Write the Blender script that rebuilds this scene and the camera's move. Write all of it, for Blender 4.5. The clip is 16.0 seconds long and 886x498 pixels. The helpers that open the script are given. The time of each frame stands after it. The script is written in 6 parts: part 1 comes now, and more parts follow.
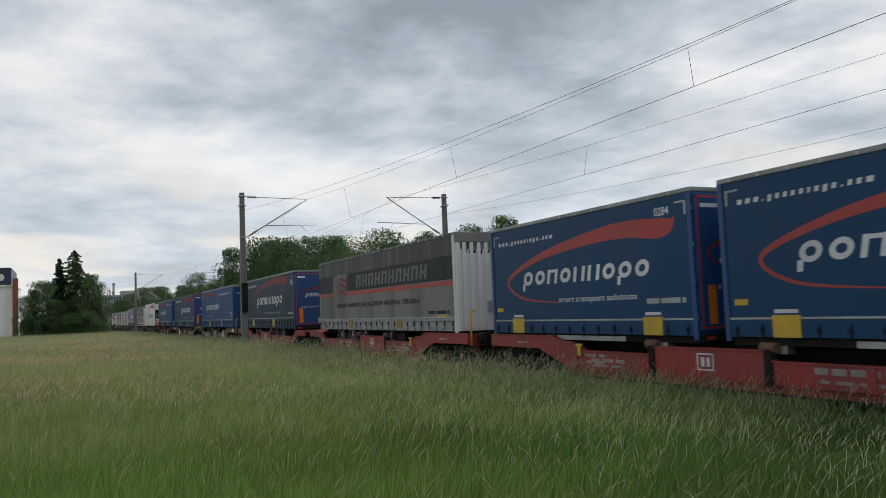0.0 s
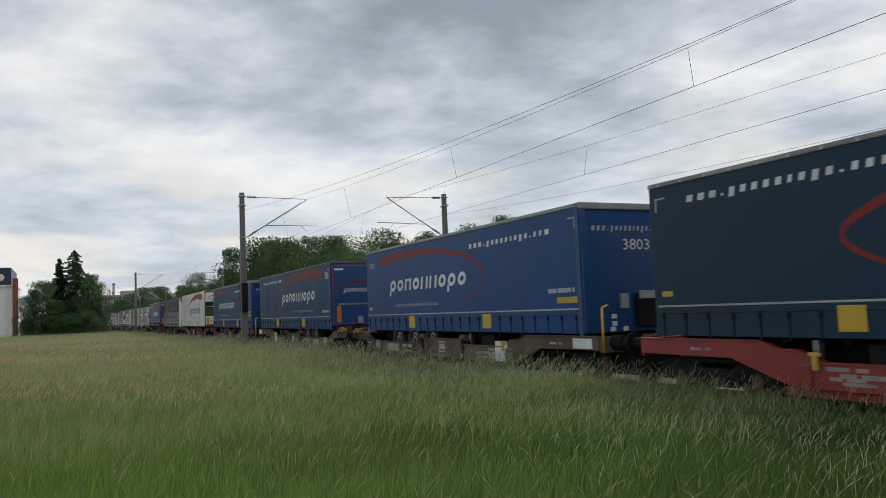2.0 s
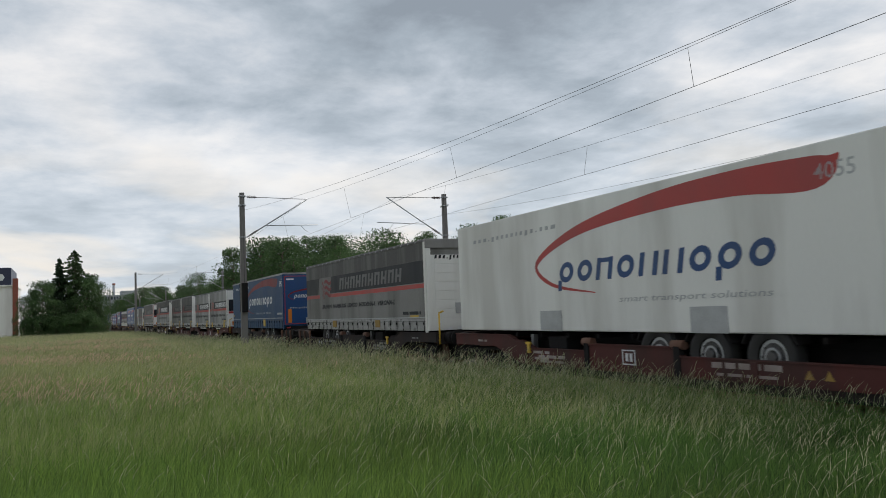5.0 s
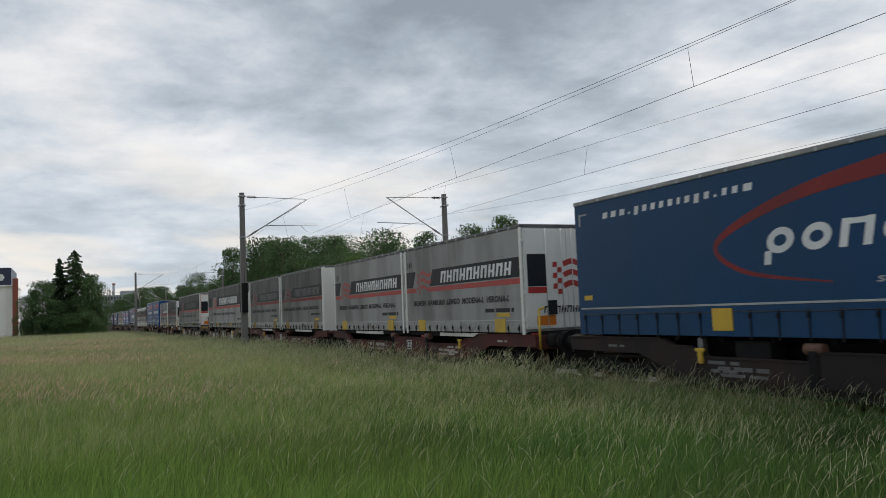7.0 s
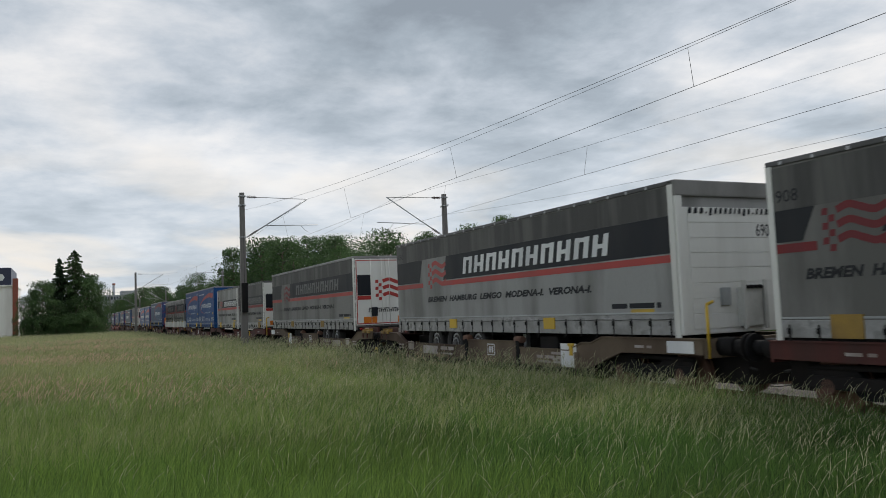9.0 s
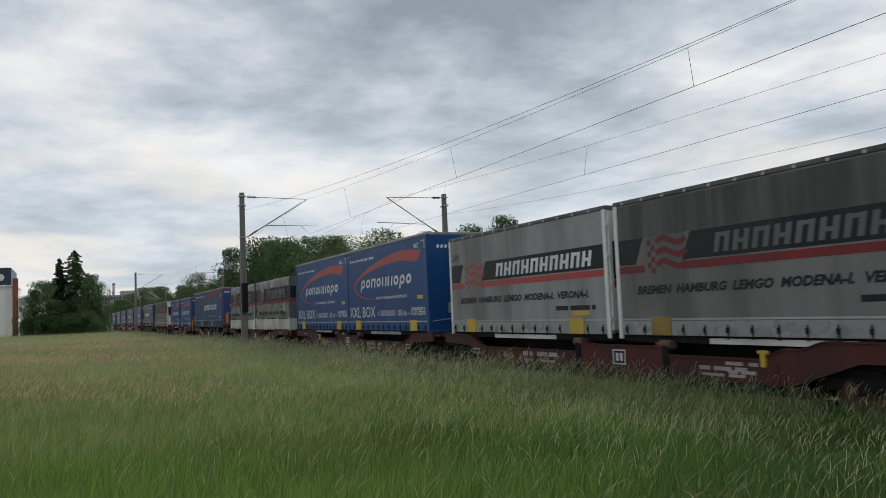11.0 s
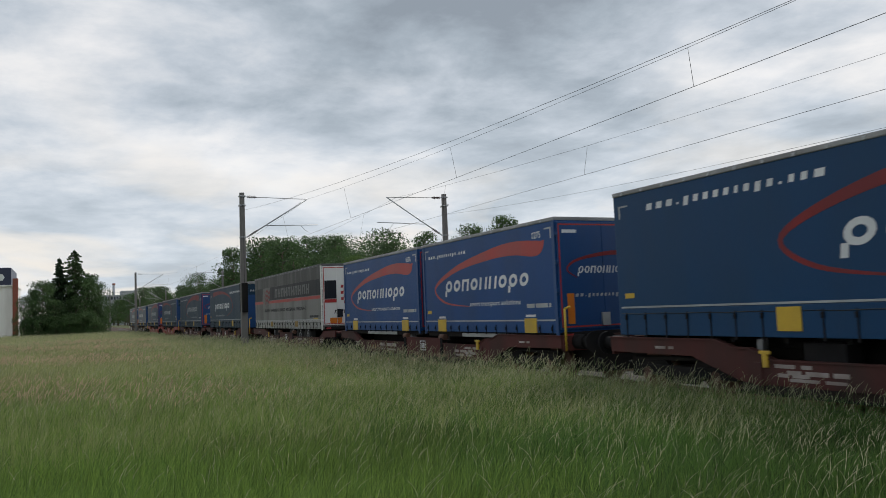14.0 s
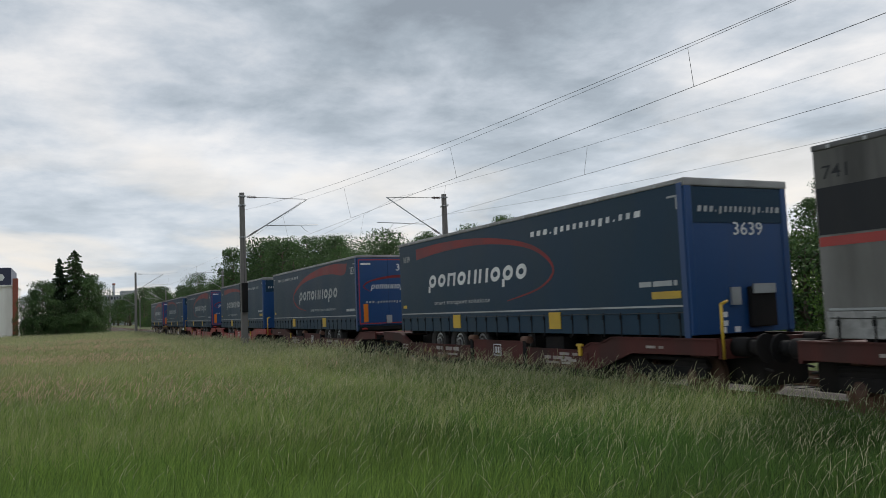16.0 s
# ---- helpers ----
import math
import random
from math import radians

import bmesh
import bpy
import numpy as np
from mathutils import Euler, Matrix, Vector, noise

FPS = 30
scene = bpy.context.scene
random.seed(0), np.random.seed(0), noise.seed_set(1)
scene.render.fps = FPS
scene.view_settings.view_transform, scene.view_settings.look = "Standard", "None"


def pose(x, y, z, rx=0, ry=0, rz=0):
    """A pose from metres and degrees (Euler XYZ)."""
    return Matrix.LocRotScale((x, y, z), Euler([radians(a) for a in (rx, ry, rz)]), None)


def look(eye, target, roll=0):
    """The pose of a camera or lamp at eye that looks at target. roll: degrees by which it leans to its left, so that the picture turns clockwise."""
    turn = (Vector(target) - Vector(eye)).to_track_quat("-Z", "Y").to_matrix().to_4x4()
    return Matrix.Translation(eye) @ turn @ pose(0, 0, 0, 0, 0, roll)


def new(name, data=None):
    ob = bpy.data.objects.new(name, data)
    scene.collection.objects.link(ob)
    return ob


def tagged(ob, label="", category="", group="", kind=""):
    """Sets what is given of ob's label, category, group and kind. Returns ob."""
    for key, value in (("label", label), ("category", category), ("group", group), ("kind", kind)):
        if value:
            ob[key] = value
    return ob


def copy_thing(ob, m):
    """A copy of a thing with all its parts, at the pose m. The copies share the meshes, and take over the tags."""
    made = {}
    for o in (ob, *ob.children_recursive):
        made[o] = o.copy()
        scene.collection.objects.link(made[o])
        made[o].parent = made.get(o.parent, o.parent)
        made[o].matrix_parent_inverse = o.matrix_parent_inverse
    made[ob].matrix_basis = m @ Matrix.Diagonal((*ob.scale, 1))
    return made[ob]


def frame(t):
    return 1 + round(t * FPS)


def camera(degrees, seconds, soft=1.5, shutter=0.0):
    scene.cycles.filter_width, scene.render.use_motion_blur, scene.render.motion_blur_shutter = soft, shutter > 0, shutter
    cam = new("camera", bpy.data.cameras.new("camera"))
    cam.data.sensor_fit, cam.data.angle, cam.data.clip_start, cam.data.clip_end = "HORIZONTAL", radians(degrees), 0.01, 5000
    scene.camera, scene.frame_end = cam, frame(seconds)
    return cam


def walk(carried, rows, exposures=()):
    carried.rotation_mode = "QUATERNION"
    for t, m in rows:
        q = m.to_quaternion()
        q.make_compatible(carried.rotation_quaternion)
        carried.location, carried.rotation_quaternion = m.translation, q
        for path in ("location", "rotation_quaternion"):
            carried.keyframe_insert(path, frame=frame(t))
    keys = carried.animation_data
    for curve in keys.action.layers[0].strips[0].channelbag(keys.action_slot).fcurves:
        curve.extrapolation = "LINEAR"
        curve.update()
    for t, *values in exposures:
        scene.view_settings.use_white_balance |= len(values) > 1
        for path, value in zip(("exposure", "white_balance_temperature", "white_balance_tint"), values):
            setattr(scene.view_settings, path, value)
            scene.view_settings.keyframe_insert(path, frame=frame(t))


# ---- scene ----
# ---- camera ----
EYE = Vector((0.0, 0.0, 1.75))
AIM = EYE + 50 * Vector((-0.89985, 0.42955, 0.07592))
cam = camera(58.4, 16.0, soft=0.9, shutter=0.08)
walk(cam, [(0.0, look(EYE, AIM, -2.29)), (16.0, look(EYE, AIM, -2.29))], exposures=[(0.0, 0.0), (16.0, 0.0)])

RAIL_Z = -0.10          # top of the rails
NEAR_Y, FAR_Y = 11.41, 15.75   # centre lines of the two tracks


def nodes_of(tree):
    return tree.nodes, tree.links


# ---- sky ----
def make_sky():
    world = bpy.data.worlds.new("overcast_sky")
    scene.world = world
    world.use_nodes = True
    n, l = nodes_of(world.node_tree)
    n.clear()
    out = n.new("ShaderNodeOutputWorld")
    sky = n.new("ShaderNodeTexSky")
    sky.sky_type = "NISHITA"
    sky.sun_disc = False
    sky.sun_elevation, sky.sun_rotation = radians(40), radians(-21)
    blue = n.new("ShaderNodeBackground")
    blue.inputs["Strength"].default_value = 0.10
    l.new(sky.outputs[0], blue.inputs["Color"])
    # cloud sheet: the direction is thrown onto a flat layer overhead
    co = n.new("ShaderNodeTexCoord")
    sep = n.new("ShaderNodeSeparateXYZ")
    l.new(co.outputs["Generated"], sep.inputs[0])
    lift = n.new("ShaderNodeMath")
    lift.operation = "MAXIMUM"
    l.new(sep.outputs["Z"], lift.inputs[0])
    lift.inputs[1].default_value = 0.0
    add = n.new("ShaderNodeMath")
    add.operation = "ADD"
    l.new(lift.outputs[0], add.inputs[0])
    add.inputs[1].default_value = 0.15
    flat = []
    for axis in "XY":
        div = n.new("ShaderNodeMath")
        div.operation = "DIVIDE"
        l.new(sep.outputs[axis], div.inputs[0])
        l.new(add.outputs[0], div.inputs[1])
        flat.append(div)
    com = n.new("ShaderNodeCombineXYZ")
    l.new(flat[0].outputs[0], com.inputs[0])
    l.new(flat[1].outputs[0], com.inputs[1])

    def cloud_noise(scale, detail, rough, warp, shift):
        mp = n.new("ShaderNodeMapping")
        mp.inputs["Location"].default_value = shift
        l.new(com.outputs[0], mp.inputs["Vector"])
        nz = n.new("ShaderNodeTexNoise")
        nz.inputs["Scale"].default_value = scale
        nz.inputs["Detail"].default_value = detail
        nz.inputs["Roughness"].default_value = rough
        nz.inputs["Distortion"].default_value = warp
        l.new(mp.outputs[0], nz.inputs["Vector"])
        return nz

    big = cloud_noise(0.62, 10, 0.55, 0.12, (3.1, 1.7, 0))
    fine = cloud_noise(2.4, 10, 0.6, 0.2, (0.4, 5.2, 0))
    mixn = n.new("ShaderNodeMath")
    mixn.operation = "MULTIPLY_ADD"
    l.new(fine.outputs["Fac"], mixn.inputs[0])
    mixn.inputs[1].default_value = 0.34
    l.new(big.outputs["Fac"], mixn.inputs[2])
    ramp = n.new("ShaderNodeValToRGB")
    e = ramp.color_ramp.elements
    e[0].position, e[0].color = 0.52, (0.30, 0.345, 0.395, 1)
    e[1].position, e[1].color = 0.81, (1.03, 1.0, 0.97, 1)
    for at, c in ((0.585, (0.41, 0.47, 0.53, 1)), (0.65, (0.58, 0.635, 0.70, 1)), (0.70, (0.74, 0.77, 0.81, 1)), (0.75, (0.90, 0.90, 0.91, 1))):
        x = e.new(at)
        x.color = c
    l.new(mixn.outputs[0], ramp.inputs[0])
    # paler and slightly blue-and-warm towards the horizon
    low = n.new("ShaderNodeMapRange")
    low.inputs["From Min"].default_value, low.inputs["From Max"].default_value = 0.0, 0.28
    low.inputs["To Min"].default_value, low.inputs["To Max"].default_value = 0.62, 0.0
    l.new(sep.outputs["Z"], low.inputs["Value"])
    pale = n.new("ShaderNodeMixRGB")
    pale.inputs["Color2"].default_value = (0.76, 0.835, 0.92, 1)
    l.new(low.outputs[0], pale.inputs["Fac"])
    l.new(ramp.outputs[0], pale.inputs["Color1"])
    # warm gaps low in the sky
    gaps = cloud_noise(1.1, 6, 0.5, 0.4, (7.3, 2.2, 0))
    gr = n.new("ShaderNodeMapRange")
    gr.inputs["From Min"].default_value, gr.inputs["From Max"].default_value = 0.47, 0.62
    l.new(gaps.outputs["Fac"], gr.inputs["Value"])
    gl = n.new("ShaderNodeMapRange")
    gl.inputs["From Min"].default_value, gl.inputs["From Max"].default_value = 0.02, 0.30
    gl.inputs["To Min"].default_value, gl.inputs["To Max"].default_value = 0.9, 0.0
    l.new(sep.outputs["Z"], gl.inputs["Value"])
    gm = n.new("ShaderNodeMath")
    gm.operation = "MULTIPLY"
    l.new(gr.outputs[0], gm.inputs[0])
    l.new(gl.outputs[0], gm.inputs[1])
    warm = n.new("ShaderNodeMixRGB")
    warm.inputs["Color2"].default_value = (1.0, 0.92, 0.82, 1)
    l.new(gm.outputs[0], warm.inputs["Fac"])
    l.new(pale.outputs[0], warm.inputs["Color1"])
    cloud = n.new("ShaderNodeBackground")
    cloud.inputs["Strength"].default_value = 0.96
    l.new(warm.outputs[0], cloud.inputs["Color"])
    mix = n.new("ShaderNodeMixShader")
    mix.inputs[0].default_value = 0.94
    l.new(blue.outputs[0], mix.inputs[1])
    l.new(cloud.outputs[0], mix.inputs[2])
    l.new(mix.outputs[0], out.inputs[0])


make_sky()
sun = new("sun", bpy.data.lights.new("sun", "SUN"))
sun.data.energy, sun.data.angle, sun.data.color = 2.4, radians(12), (1.0, 0.95, 0.88)
sun.matrix_world = look((-22, 56, 51), (0, 0, 0))


# ---- materials ----
def mat(name, color, rough=0.6, metal=0.0, vary=0.15, scale=3.0, fine=40.0, bump=0.0, dirt=None, dirt_amount=0.0,
        dirt_scale=0.8, streak=1.0, per_piece=0.0, spec=0.5):
    """A surface with a base colour, variation at two scales, optional stains and fine relief (metres)."""
    m = bpy.data.materials.new(name)
    m.use_nodes = True
    n, l = nodes_of(m.node_tree)
    b = n["Principled BSDF"]
    b.inputs["Metallic"].default_value = metal
    b.inputs["Specular IOR Level"].default_value = spec
    co = n.new("ShaderNodeTexCoord")
    mp = n.new("ShaderNodeMapping")
    mp.inputs["Scale"].default_value = (1, 1, 1 / streak)
    l.new(co.outputs["Object"], mp.inputs["Vector"])

    def noise_at(s, detail=6, vec=None):
        nz = n.new("ShaderNodeTexNoise")
        nz.inputs["Scale"].default_value, nz.inputs["Detail"].default_value = s, detail
        l.new((vec or mp).outputs[0] if vec else mp.outputs[0], nz.inputs["Vector"])
        return nz

    a, f = noise_at(scale), noise_at(fine, 4)
    mid = n.new("ShaderNodeMath")
    mid.operation = "MULTIPLY_ADD"
    l.new(f.outputs["Fac"], mid.inputs[0])
    mid.inputs[1].default_value = 0.5
    l.new(a.outputs["Fac"], mid.inputs[2])
    rng = n.new("ShaderNodeMapRange")
    rng.inputs["From Min"].default_value, rng.inputs["From Max"].default_value = 0.4, 1.1
    rng.inputs["To Min"].default_value, rng.inputs["To Max"].default_value = 1 - vary, 1 + vary
    l.new(mid.outputs[0], rng.inputs["Value"])
    hsv = n.new("ShaderNodeHueSaturation")
    hsv.inputs["Color"].default_value = (*color, 1)
    l.new(rng.outputs[0], hsv.inputs["Value"])
    last = hsv
    if per_piece:
        info = n.new("ShaderNodeObjectInfo")
        r2 = n.new("ShaderNodeMapRange")
        r2.inputs["To Min"].default_value, r2.inputs["To Max"].default_value = 1 - per_piece, 1 + per_piece
        l.new(info.outputs["Random"], r2.inputs["Value"])
        h2 = n.new("ShaderNodeHueSaturation")
        l.new(last.outputs[0], h2.inputs["Color"])
        l.new(r2.outputs[0], h2.inputs["Value"])
        last = h2
    if dirt:
        d = noise_at(dirt_scale, 8)
        dr = n.new("ShaderNodeMapRange")
        dr.inputs["From Min"].default_value, dr.inputs["From Max"].default_value = 0.45, 0.64
        dr.inputs["To Max"].default_value = dirt_amount
        l.new(d.outputs["Fac"], dr.inputs["Value"])
        mx = n.new("ShaderNodeMixRGB")
        mx.inputs["Color2"].default_value = (*dirt, 1)
        l.new(last.outputs[0], mx.inputs["Color1"])
        l.new(dr.outputs[0], mx.inputs["Fac"])
        last = mx
    l.new(last.outputs[0], b.inputs["Base Color"])
    rr = n.new("ShaderNodeMapRange")
    rr.inputs["To Min"].default_value, rr.inputs["To Max"].default_value = max(0.03, rough - 0.12), min(1, rough + 0.12)
    l.new(a.outputs["Fac"], rr.inputs["Value"])
    l.new(rr.outputs[0], b.inputs["Roughness"])
    if bump:
        bp = n.new("ShaderNodeBump")
        bp.inputs["Strength"].default_value, bp.inputs["Distance"].default_value = 0.6, bump
        l.new(mid.outputs[0], bp.inputs["Height"])
        l.new(bp.outputs[0], b.inputs["Normal"])
    return m


GRIME = (0.05, 0.048, 0.045)
M = dict(
    blue=mat("blue_tarpaulin", (0.005, 0.046, 0.124), 0.45, vary=0.14, scale=0.7, bump=0.012, spec=0.22, dirt=(0.012, 0.042, 0.088), dirt_amount=0.45, streak=4),
    bright=mat("bright_blue_tarpaulin", (0.005, 0.056, 0.195), 0.42, vary=0.12, scale=0.7, bump=0.012, spec=0.22, dirt=(0.012, 0.040, 0.11), dirt_amount=0.4, streak=4),
    slate=mat("faded_slate_blue_tarpaulin", (0.010, 0.035, 0.066), 0.48, vary=0.14, scale=0.7, bump=0.012, spec=0.2, dirt=(0.016, 0.038, 0.058), dirt_amount=0.5, streak=4),
    navy=mat("blue_painted_doors", (0.004, 0.048, 0.165), 0.45, vary=0.10, scale=1.2, dirt=GRIME, dirt_amount=0.25, streak=5),
    grey=mat("light_grey_tarpaulin", (0.29, 0.295, 0.295), 0.5, spec=0.3, vary=0.16, scale=0.8, bump=0.014, dirt=(0.10, 0.10, 0.095), dirt_amount=0.75, streak=5),
    dirty=mat("soiled_grey_tarpaulin", (0.20, 0.20, 0.195), 0.55, spec=0.3, vary=0.2, scale=0.8, bump=0.016, dirt=(0.085, 0.085, 0.08), dirt_amount=0.8, streak=5),
    white=mat("white_painted_panel", (0.66, 0.67, 0.65), 0.4, vary=0.06, scale=1.0, dirt=(0.30, 0.29, 0.26), dirt_amount=0.45, streak=6),
    roof=mat("grey_roof_rail", (0.27, 0.275, 0.275), 0.45, metal=0.3, vary=0.15, dirt=GRIME, dirt_amount=0.4),
    dark_roof=mat("dark_roof_rail", (0.05, 0.052, 0.055), 0.5, vary=0.2, dirt=(0.16, 0.16, 0.16), dirt_amount=0.4),
    silver_hem=mat("shiny_grey_curtain_hem", (0.27, 0.275, 0.28), 0.3, vary=0.3, scale=2.5, fine=14, bump=0.03, dirt=(0.10, 0.10, 0.10), dirt_amount=0.6, dirt_scale=2.5),
    worn_white=mat("worn_white_boards", (0.52, 0.53, 0.51), 0.5, vary=0.12, scale=1.5, dirt=(0.20, 0.20, 0.18), dirt_amount=0.75, dirt_scale=1.1, streak=1.5),
    red=mat("red_print", (0.36, 0.028, 0.024), 0.45, vary=0.10, scale=1.5, dirt=(0.18, 0.04, 0.04), dirt_amount=0.35, streak=4),
    worn_red=mat("worn_red_print", (0.20, 0.022, 0.024), 0.5, vary=0.2, scale=1.5, spec=0.25, dirt=(0.09, 0.03, 0.04), dirt_amount=0.5, streak=4),
    pale=mat("white_print", (0.66, 0.68, 0.69), 0.45, vary=0.08, dirt=(0.34, 0.36, 0.40), dirt_amount=0.5, streak=4),
    dull=mat("faded_grey_print", (0.36, 0.38, 0.39), 0.5, vary=0.1, dirt=(0.16, 0.17, 0.18), dirt_amount=0.5, streak=4),
    old_yellow=mat("faded_yellow_paint", (0.27, 0.17, 0.03), 0.6, vary=0.2, dirt=(0.09, 0.05, 0.03), dirt_amount=0.6),
    stencil=mat("worn_white_stencil", (0.36, 0.33, 0.31), 0.6, vary=0.2, dirt=(0.10, 0.06, 0.05), dirt_amount=0.6),
    loose=mat("glossy_loose_tarpaulin", (0.12, 0.12, 0.117), 0.3, vary=0.25, scale=0.9, bump=0.012, dirt=(0.045, 0.045, 0.043), dirt_amount=0.8, streak=3),
    soot=mat("sooty_upper_tarpaulin", (0.062, 0.062, 0.062), 0.55, vary=0.3, scale=1.4, bump=0.01, spec=0.25, dirt=(0.135, 0.135, 0.13), dirt_amount=0.7, dirt_scale=2.6, streak=14),
    faint=mat("soot_faded_print", (0.11, 0.113, 0.115), 0.5, vary=0.15, dirt=(0.06, 0.062, 0.065), dirt_amount=0.6, streak=4),
    band=mat("near_black_print", (0.013, 0.016, 0.022), 0.5, vary=0.15, spec=0.2, dirt=(0.045, 0.045, 0.045), dirt_amount=0.3, streak=4),
    yellow=mat("yellow_plate", (0.52, 0.34, 0.025), 0.5, vary=0.15, dirt=(0.25, 0.19, 0.06), dirt_amount=0.45),
    orange=mat("orange_reflector", (0.58, 0.17, 0.014), 0.35, vary=0.06),
    black=mat("black_underframe", (0.012, 0.012, 0.013), 0.85, spec=0.15, vary=0.25, dirt=(0.03, 0.026, 0.024), dirt_amount=0.5),
    rubber=mat("black_tyre_rubber", (0.022, 0.022, 0.022), 0.8, vary=0.2, fine=80, bump=0.004),
    alloy=mat("grey_wheel_rim", (0.08, 0.08, 0.083), 0.5, metal=0.3, vary=0.15, dirt=GRIME, dirt_amount=0.5),
    steel=mat("galvanised_steel", (0.38, 0.40, 0.42), 0.45, metal=0.7, vary=0.15, dirt=GRIME, dirt_amount=0.35),
    red_frame=mat("red_wagon_paint", (0.27, 0.028, 0.024), 0.5, vary=0.15, scale=1.2, dirt=(0.13, 0.035, 0.03), dirt_amount=0.6, streak=3, bump=0.003),
    brown_frame=mat("rust_brown_wagon_paint", (0.078, 0.024, 0.021), 0.7, spec=0.25, vary=0.2, scale=1.2, dirt=(0.040, 0.025, 0.022), dirt_amount=0.8, streak=3, bump=0.003),
    tan_frame=mat("dusty_tan_wagon_paint", (0.135, 0.105, 0.074), 0.75, spec=0.25, vary=0.25, scale=1.2, dirt=(0.055, 0.036, 0.027), dirt_amount=0.92, dirt_scale=0.45, streak=1.5, bump=0.003),
    dark_frame=mat("blackish_wagon_paint", (0.024, 0.020, 0.020), 0.75, spec=0.2, vary=0.25, scale=1.2, dirt=(0.055, 0.03, 0.022), dirt_amount=0.4, streak=3, bump=0.003),
    rust=mat("rusty_iron", (0.13, 0.065, 0.042), 0.8, vary=0.3, scale=4, bump=0.004, dirt=(0.05, 0.035, 0.03), dirt_amount=0.6),
    rail_side=mat("rusty_rail_steel", (0.15, 0.08, 0.05), 0.7, metal=0.2, vary=0.25, scale=6),
    rail_top=mat("polished_rail_head", (0.62, 0.62, 0.62), 0.22, metal=1.0, vary=0.08),
    concrete=mat("weathered_concrete", (0.075, 0.066, 0.058), 0.9, vary=0.2, scale=3, bump=0.004, per_piece=0.1),
    mast=mat("grey_concrete_mast", (0.17, 0.165, 0.16), 0.8, vary=0.15, scale=2, bump=0.004, dirt=(0.09, 0.085, 0.08), dirt_amount=0.5, streak=6),
    ballast=mat("brown_grey_ballast", (0.062, 0.050, 0.043), 0.95, vary=0.5, scale=9, fine=45, bump=0.05, dirt=(0.10, 0.088, 0.078), dirt_amount=0.6, dirt_scale=22),
    wire=mat("dark_copper_wire", (0.045, 0.05, 0.05), 0.5, metal=0.6, vary=0.1),
    porcelain=mat("brown_glazed_insulator", (0.07, 0.045, 0.04), 0.25, vary=0.1),
    soil=mat("field_soil_and_thatch", (0.085, 0.105, 0.03), 0.95, vary=0.4, scale=0.35, fine=9, bump=0.03, dirt=(0.16, 0.14, 0.07), dirt_amount=0.6, dirt_scale=0.25),
    bark=mat("grey_brown_bark", (0.10, 0.08, 0.06), 0.9, vary=0.3, scale=5, bump=0.02, streak=5),
    plaster=mat("white_render", (0.72, 0.72, 0.70), 0.8, vary=0.06, scale=0.7, dirt=(0.5, 0.49, 0.46), dirt_amount=0.4, streak=5),
    navy_panel=mat("navy_sign_panel", (0.012, 0.02, 0.055), 0.4, vary=0.08),
    brick=mat("red_brick", (0.24, 0.075, 0.05), 0.85, vary=0.25, scale=5, fine=16, bump=0.006),
    glass=mat("dark_window_glass", (0.03, 0.045, 0.06), 0.1, vary=0.1),
    far_wall=mat("hazy_grey_concrete", (0.30, 0.32, 0.35), 0.9, vary=0.12, scale=0.2),
)


def leaf_material(name, dark, light, tip=None):
    """Thin leaves: each island has its own shade; a height attribute blends towards the tip colour."""
    m = bpy.data.materials.new(name)
    m.use_nodes = True
    n, l = nodes_of(m.node_tree)
    b = n["Principled BSDF"]
    b.inputs["Roughness"].default_value = 0.55
    b.inputs["Specular IOR Level"].default_value = 0.3
    geo = n.new("ShaderNodeNewGeometry")
    ramp = n.new("ShaderNodeValToRGB")
    ramp.color_ramp.elements[0].color, ramp.color_ramp.elements[1].color = (*dark, 1), (*light, 1)
    l.new(geo.outputs["Random Per Island"], ramp.inputs[0])
    patch = n.new("ShaderNodeTexNoise")
    patch.inputs["Scale"].default_value, patch.inputs["Detail"].default_value = 0.33, 5
    l.new(geo.outputs["Position"], patch.inputs["Vector"])
    rng = n.new("ShaderNodeMapRange")
    rng.inputs["From Min"].default_value, rng.inputs["From Max"].default_value = 0.3, 0.7
    rng.inputs["To Min"].default_value, rng.inputs["To Max"].default_value = 0.65, 1.4
    l.new(patch.outputs["Fac"], rng.inputs["Value"])
    hsv = n.new("ShaderNodeHueSaturation")
    l.new(ramp.outputs[0], hsv.inputs["Color"])
    l.new(rng.outputs[0], hsv.inputs["Value"])
    last = hsv
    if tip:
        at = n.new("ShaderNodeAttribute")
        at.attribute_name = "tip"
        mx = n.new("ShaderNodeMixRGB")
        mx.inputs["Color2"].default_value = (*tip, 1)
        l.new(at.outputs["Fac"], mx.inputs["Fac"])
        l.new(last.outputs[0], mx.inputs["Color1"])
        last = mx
    l.new(last.outputs[0], b.inputs["Base Color"])
    tr = n.new("ShaderNodeBsdfTranslucent")
    l.new(last.outputs[0], tr.inputs["Color"])
    mix = n.new("ShaderNodeMixShader")
    mix.inputs[0].default_value = 0.45
    l.new(b.outputs[0], mix.inputs[1])
    l.new(tr.outputs[0], mix.inputs[2])
    l.new(mix.outputs[0], n["Material Output"].inputs[0])
    return m


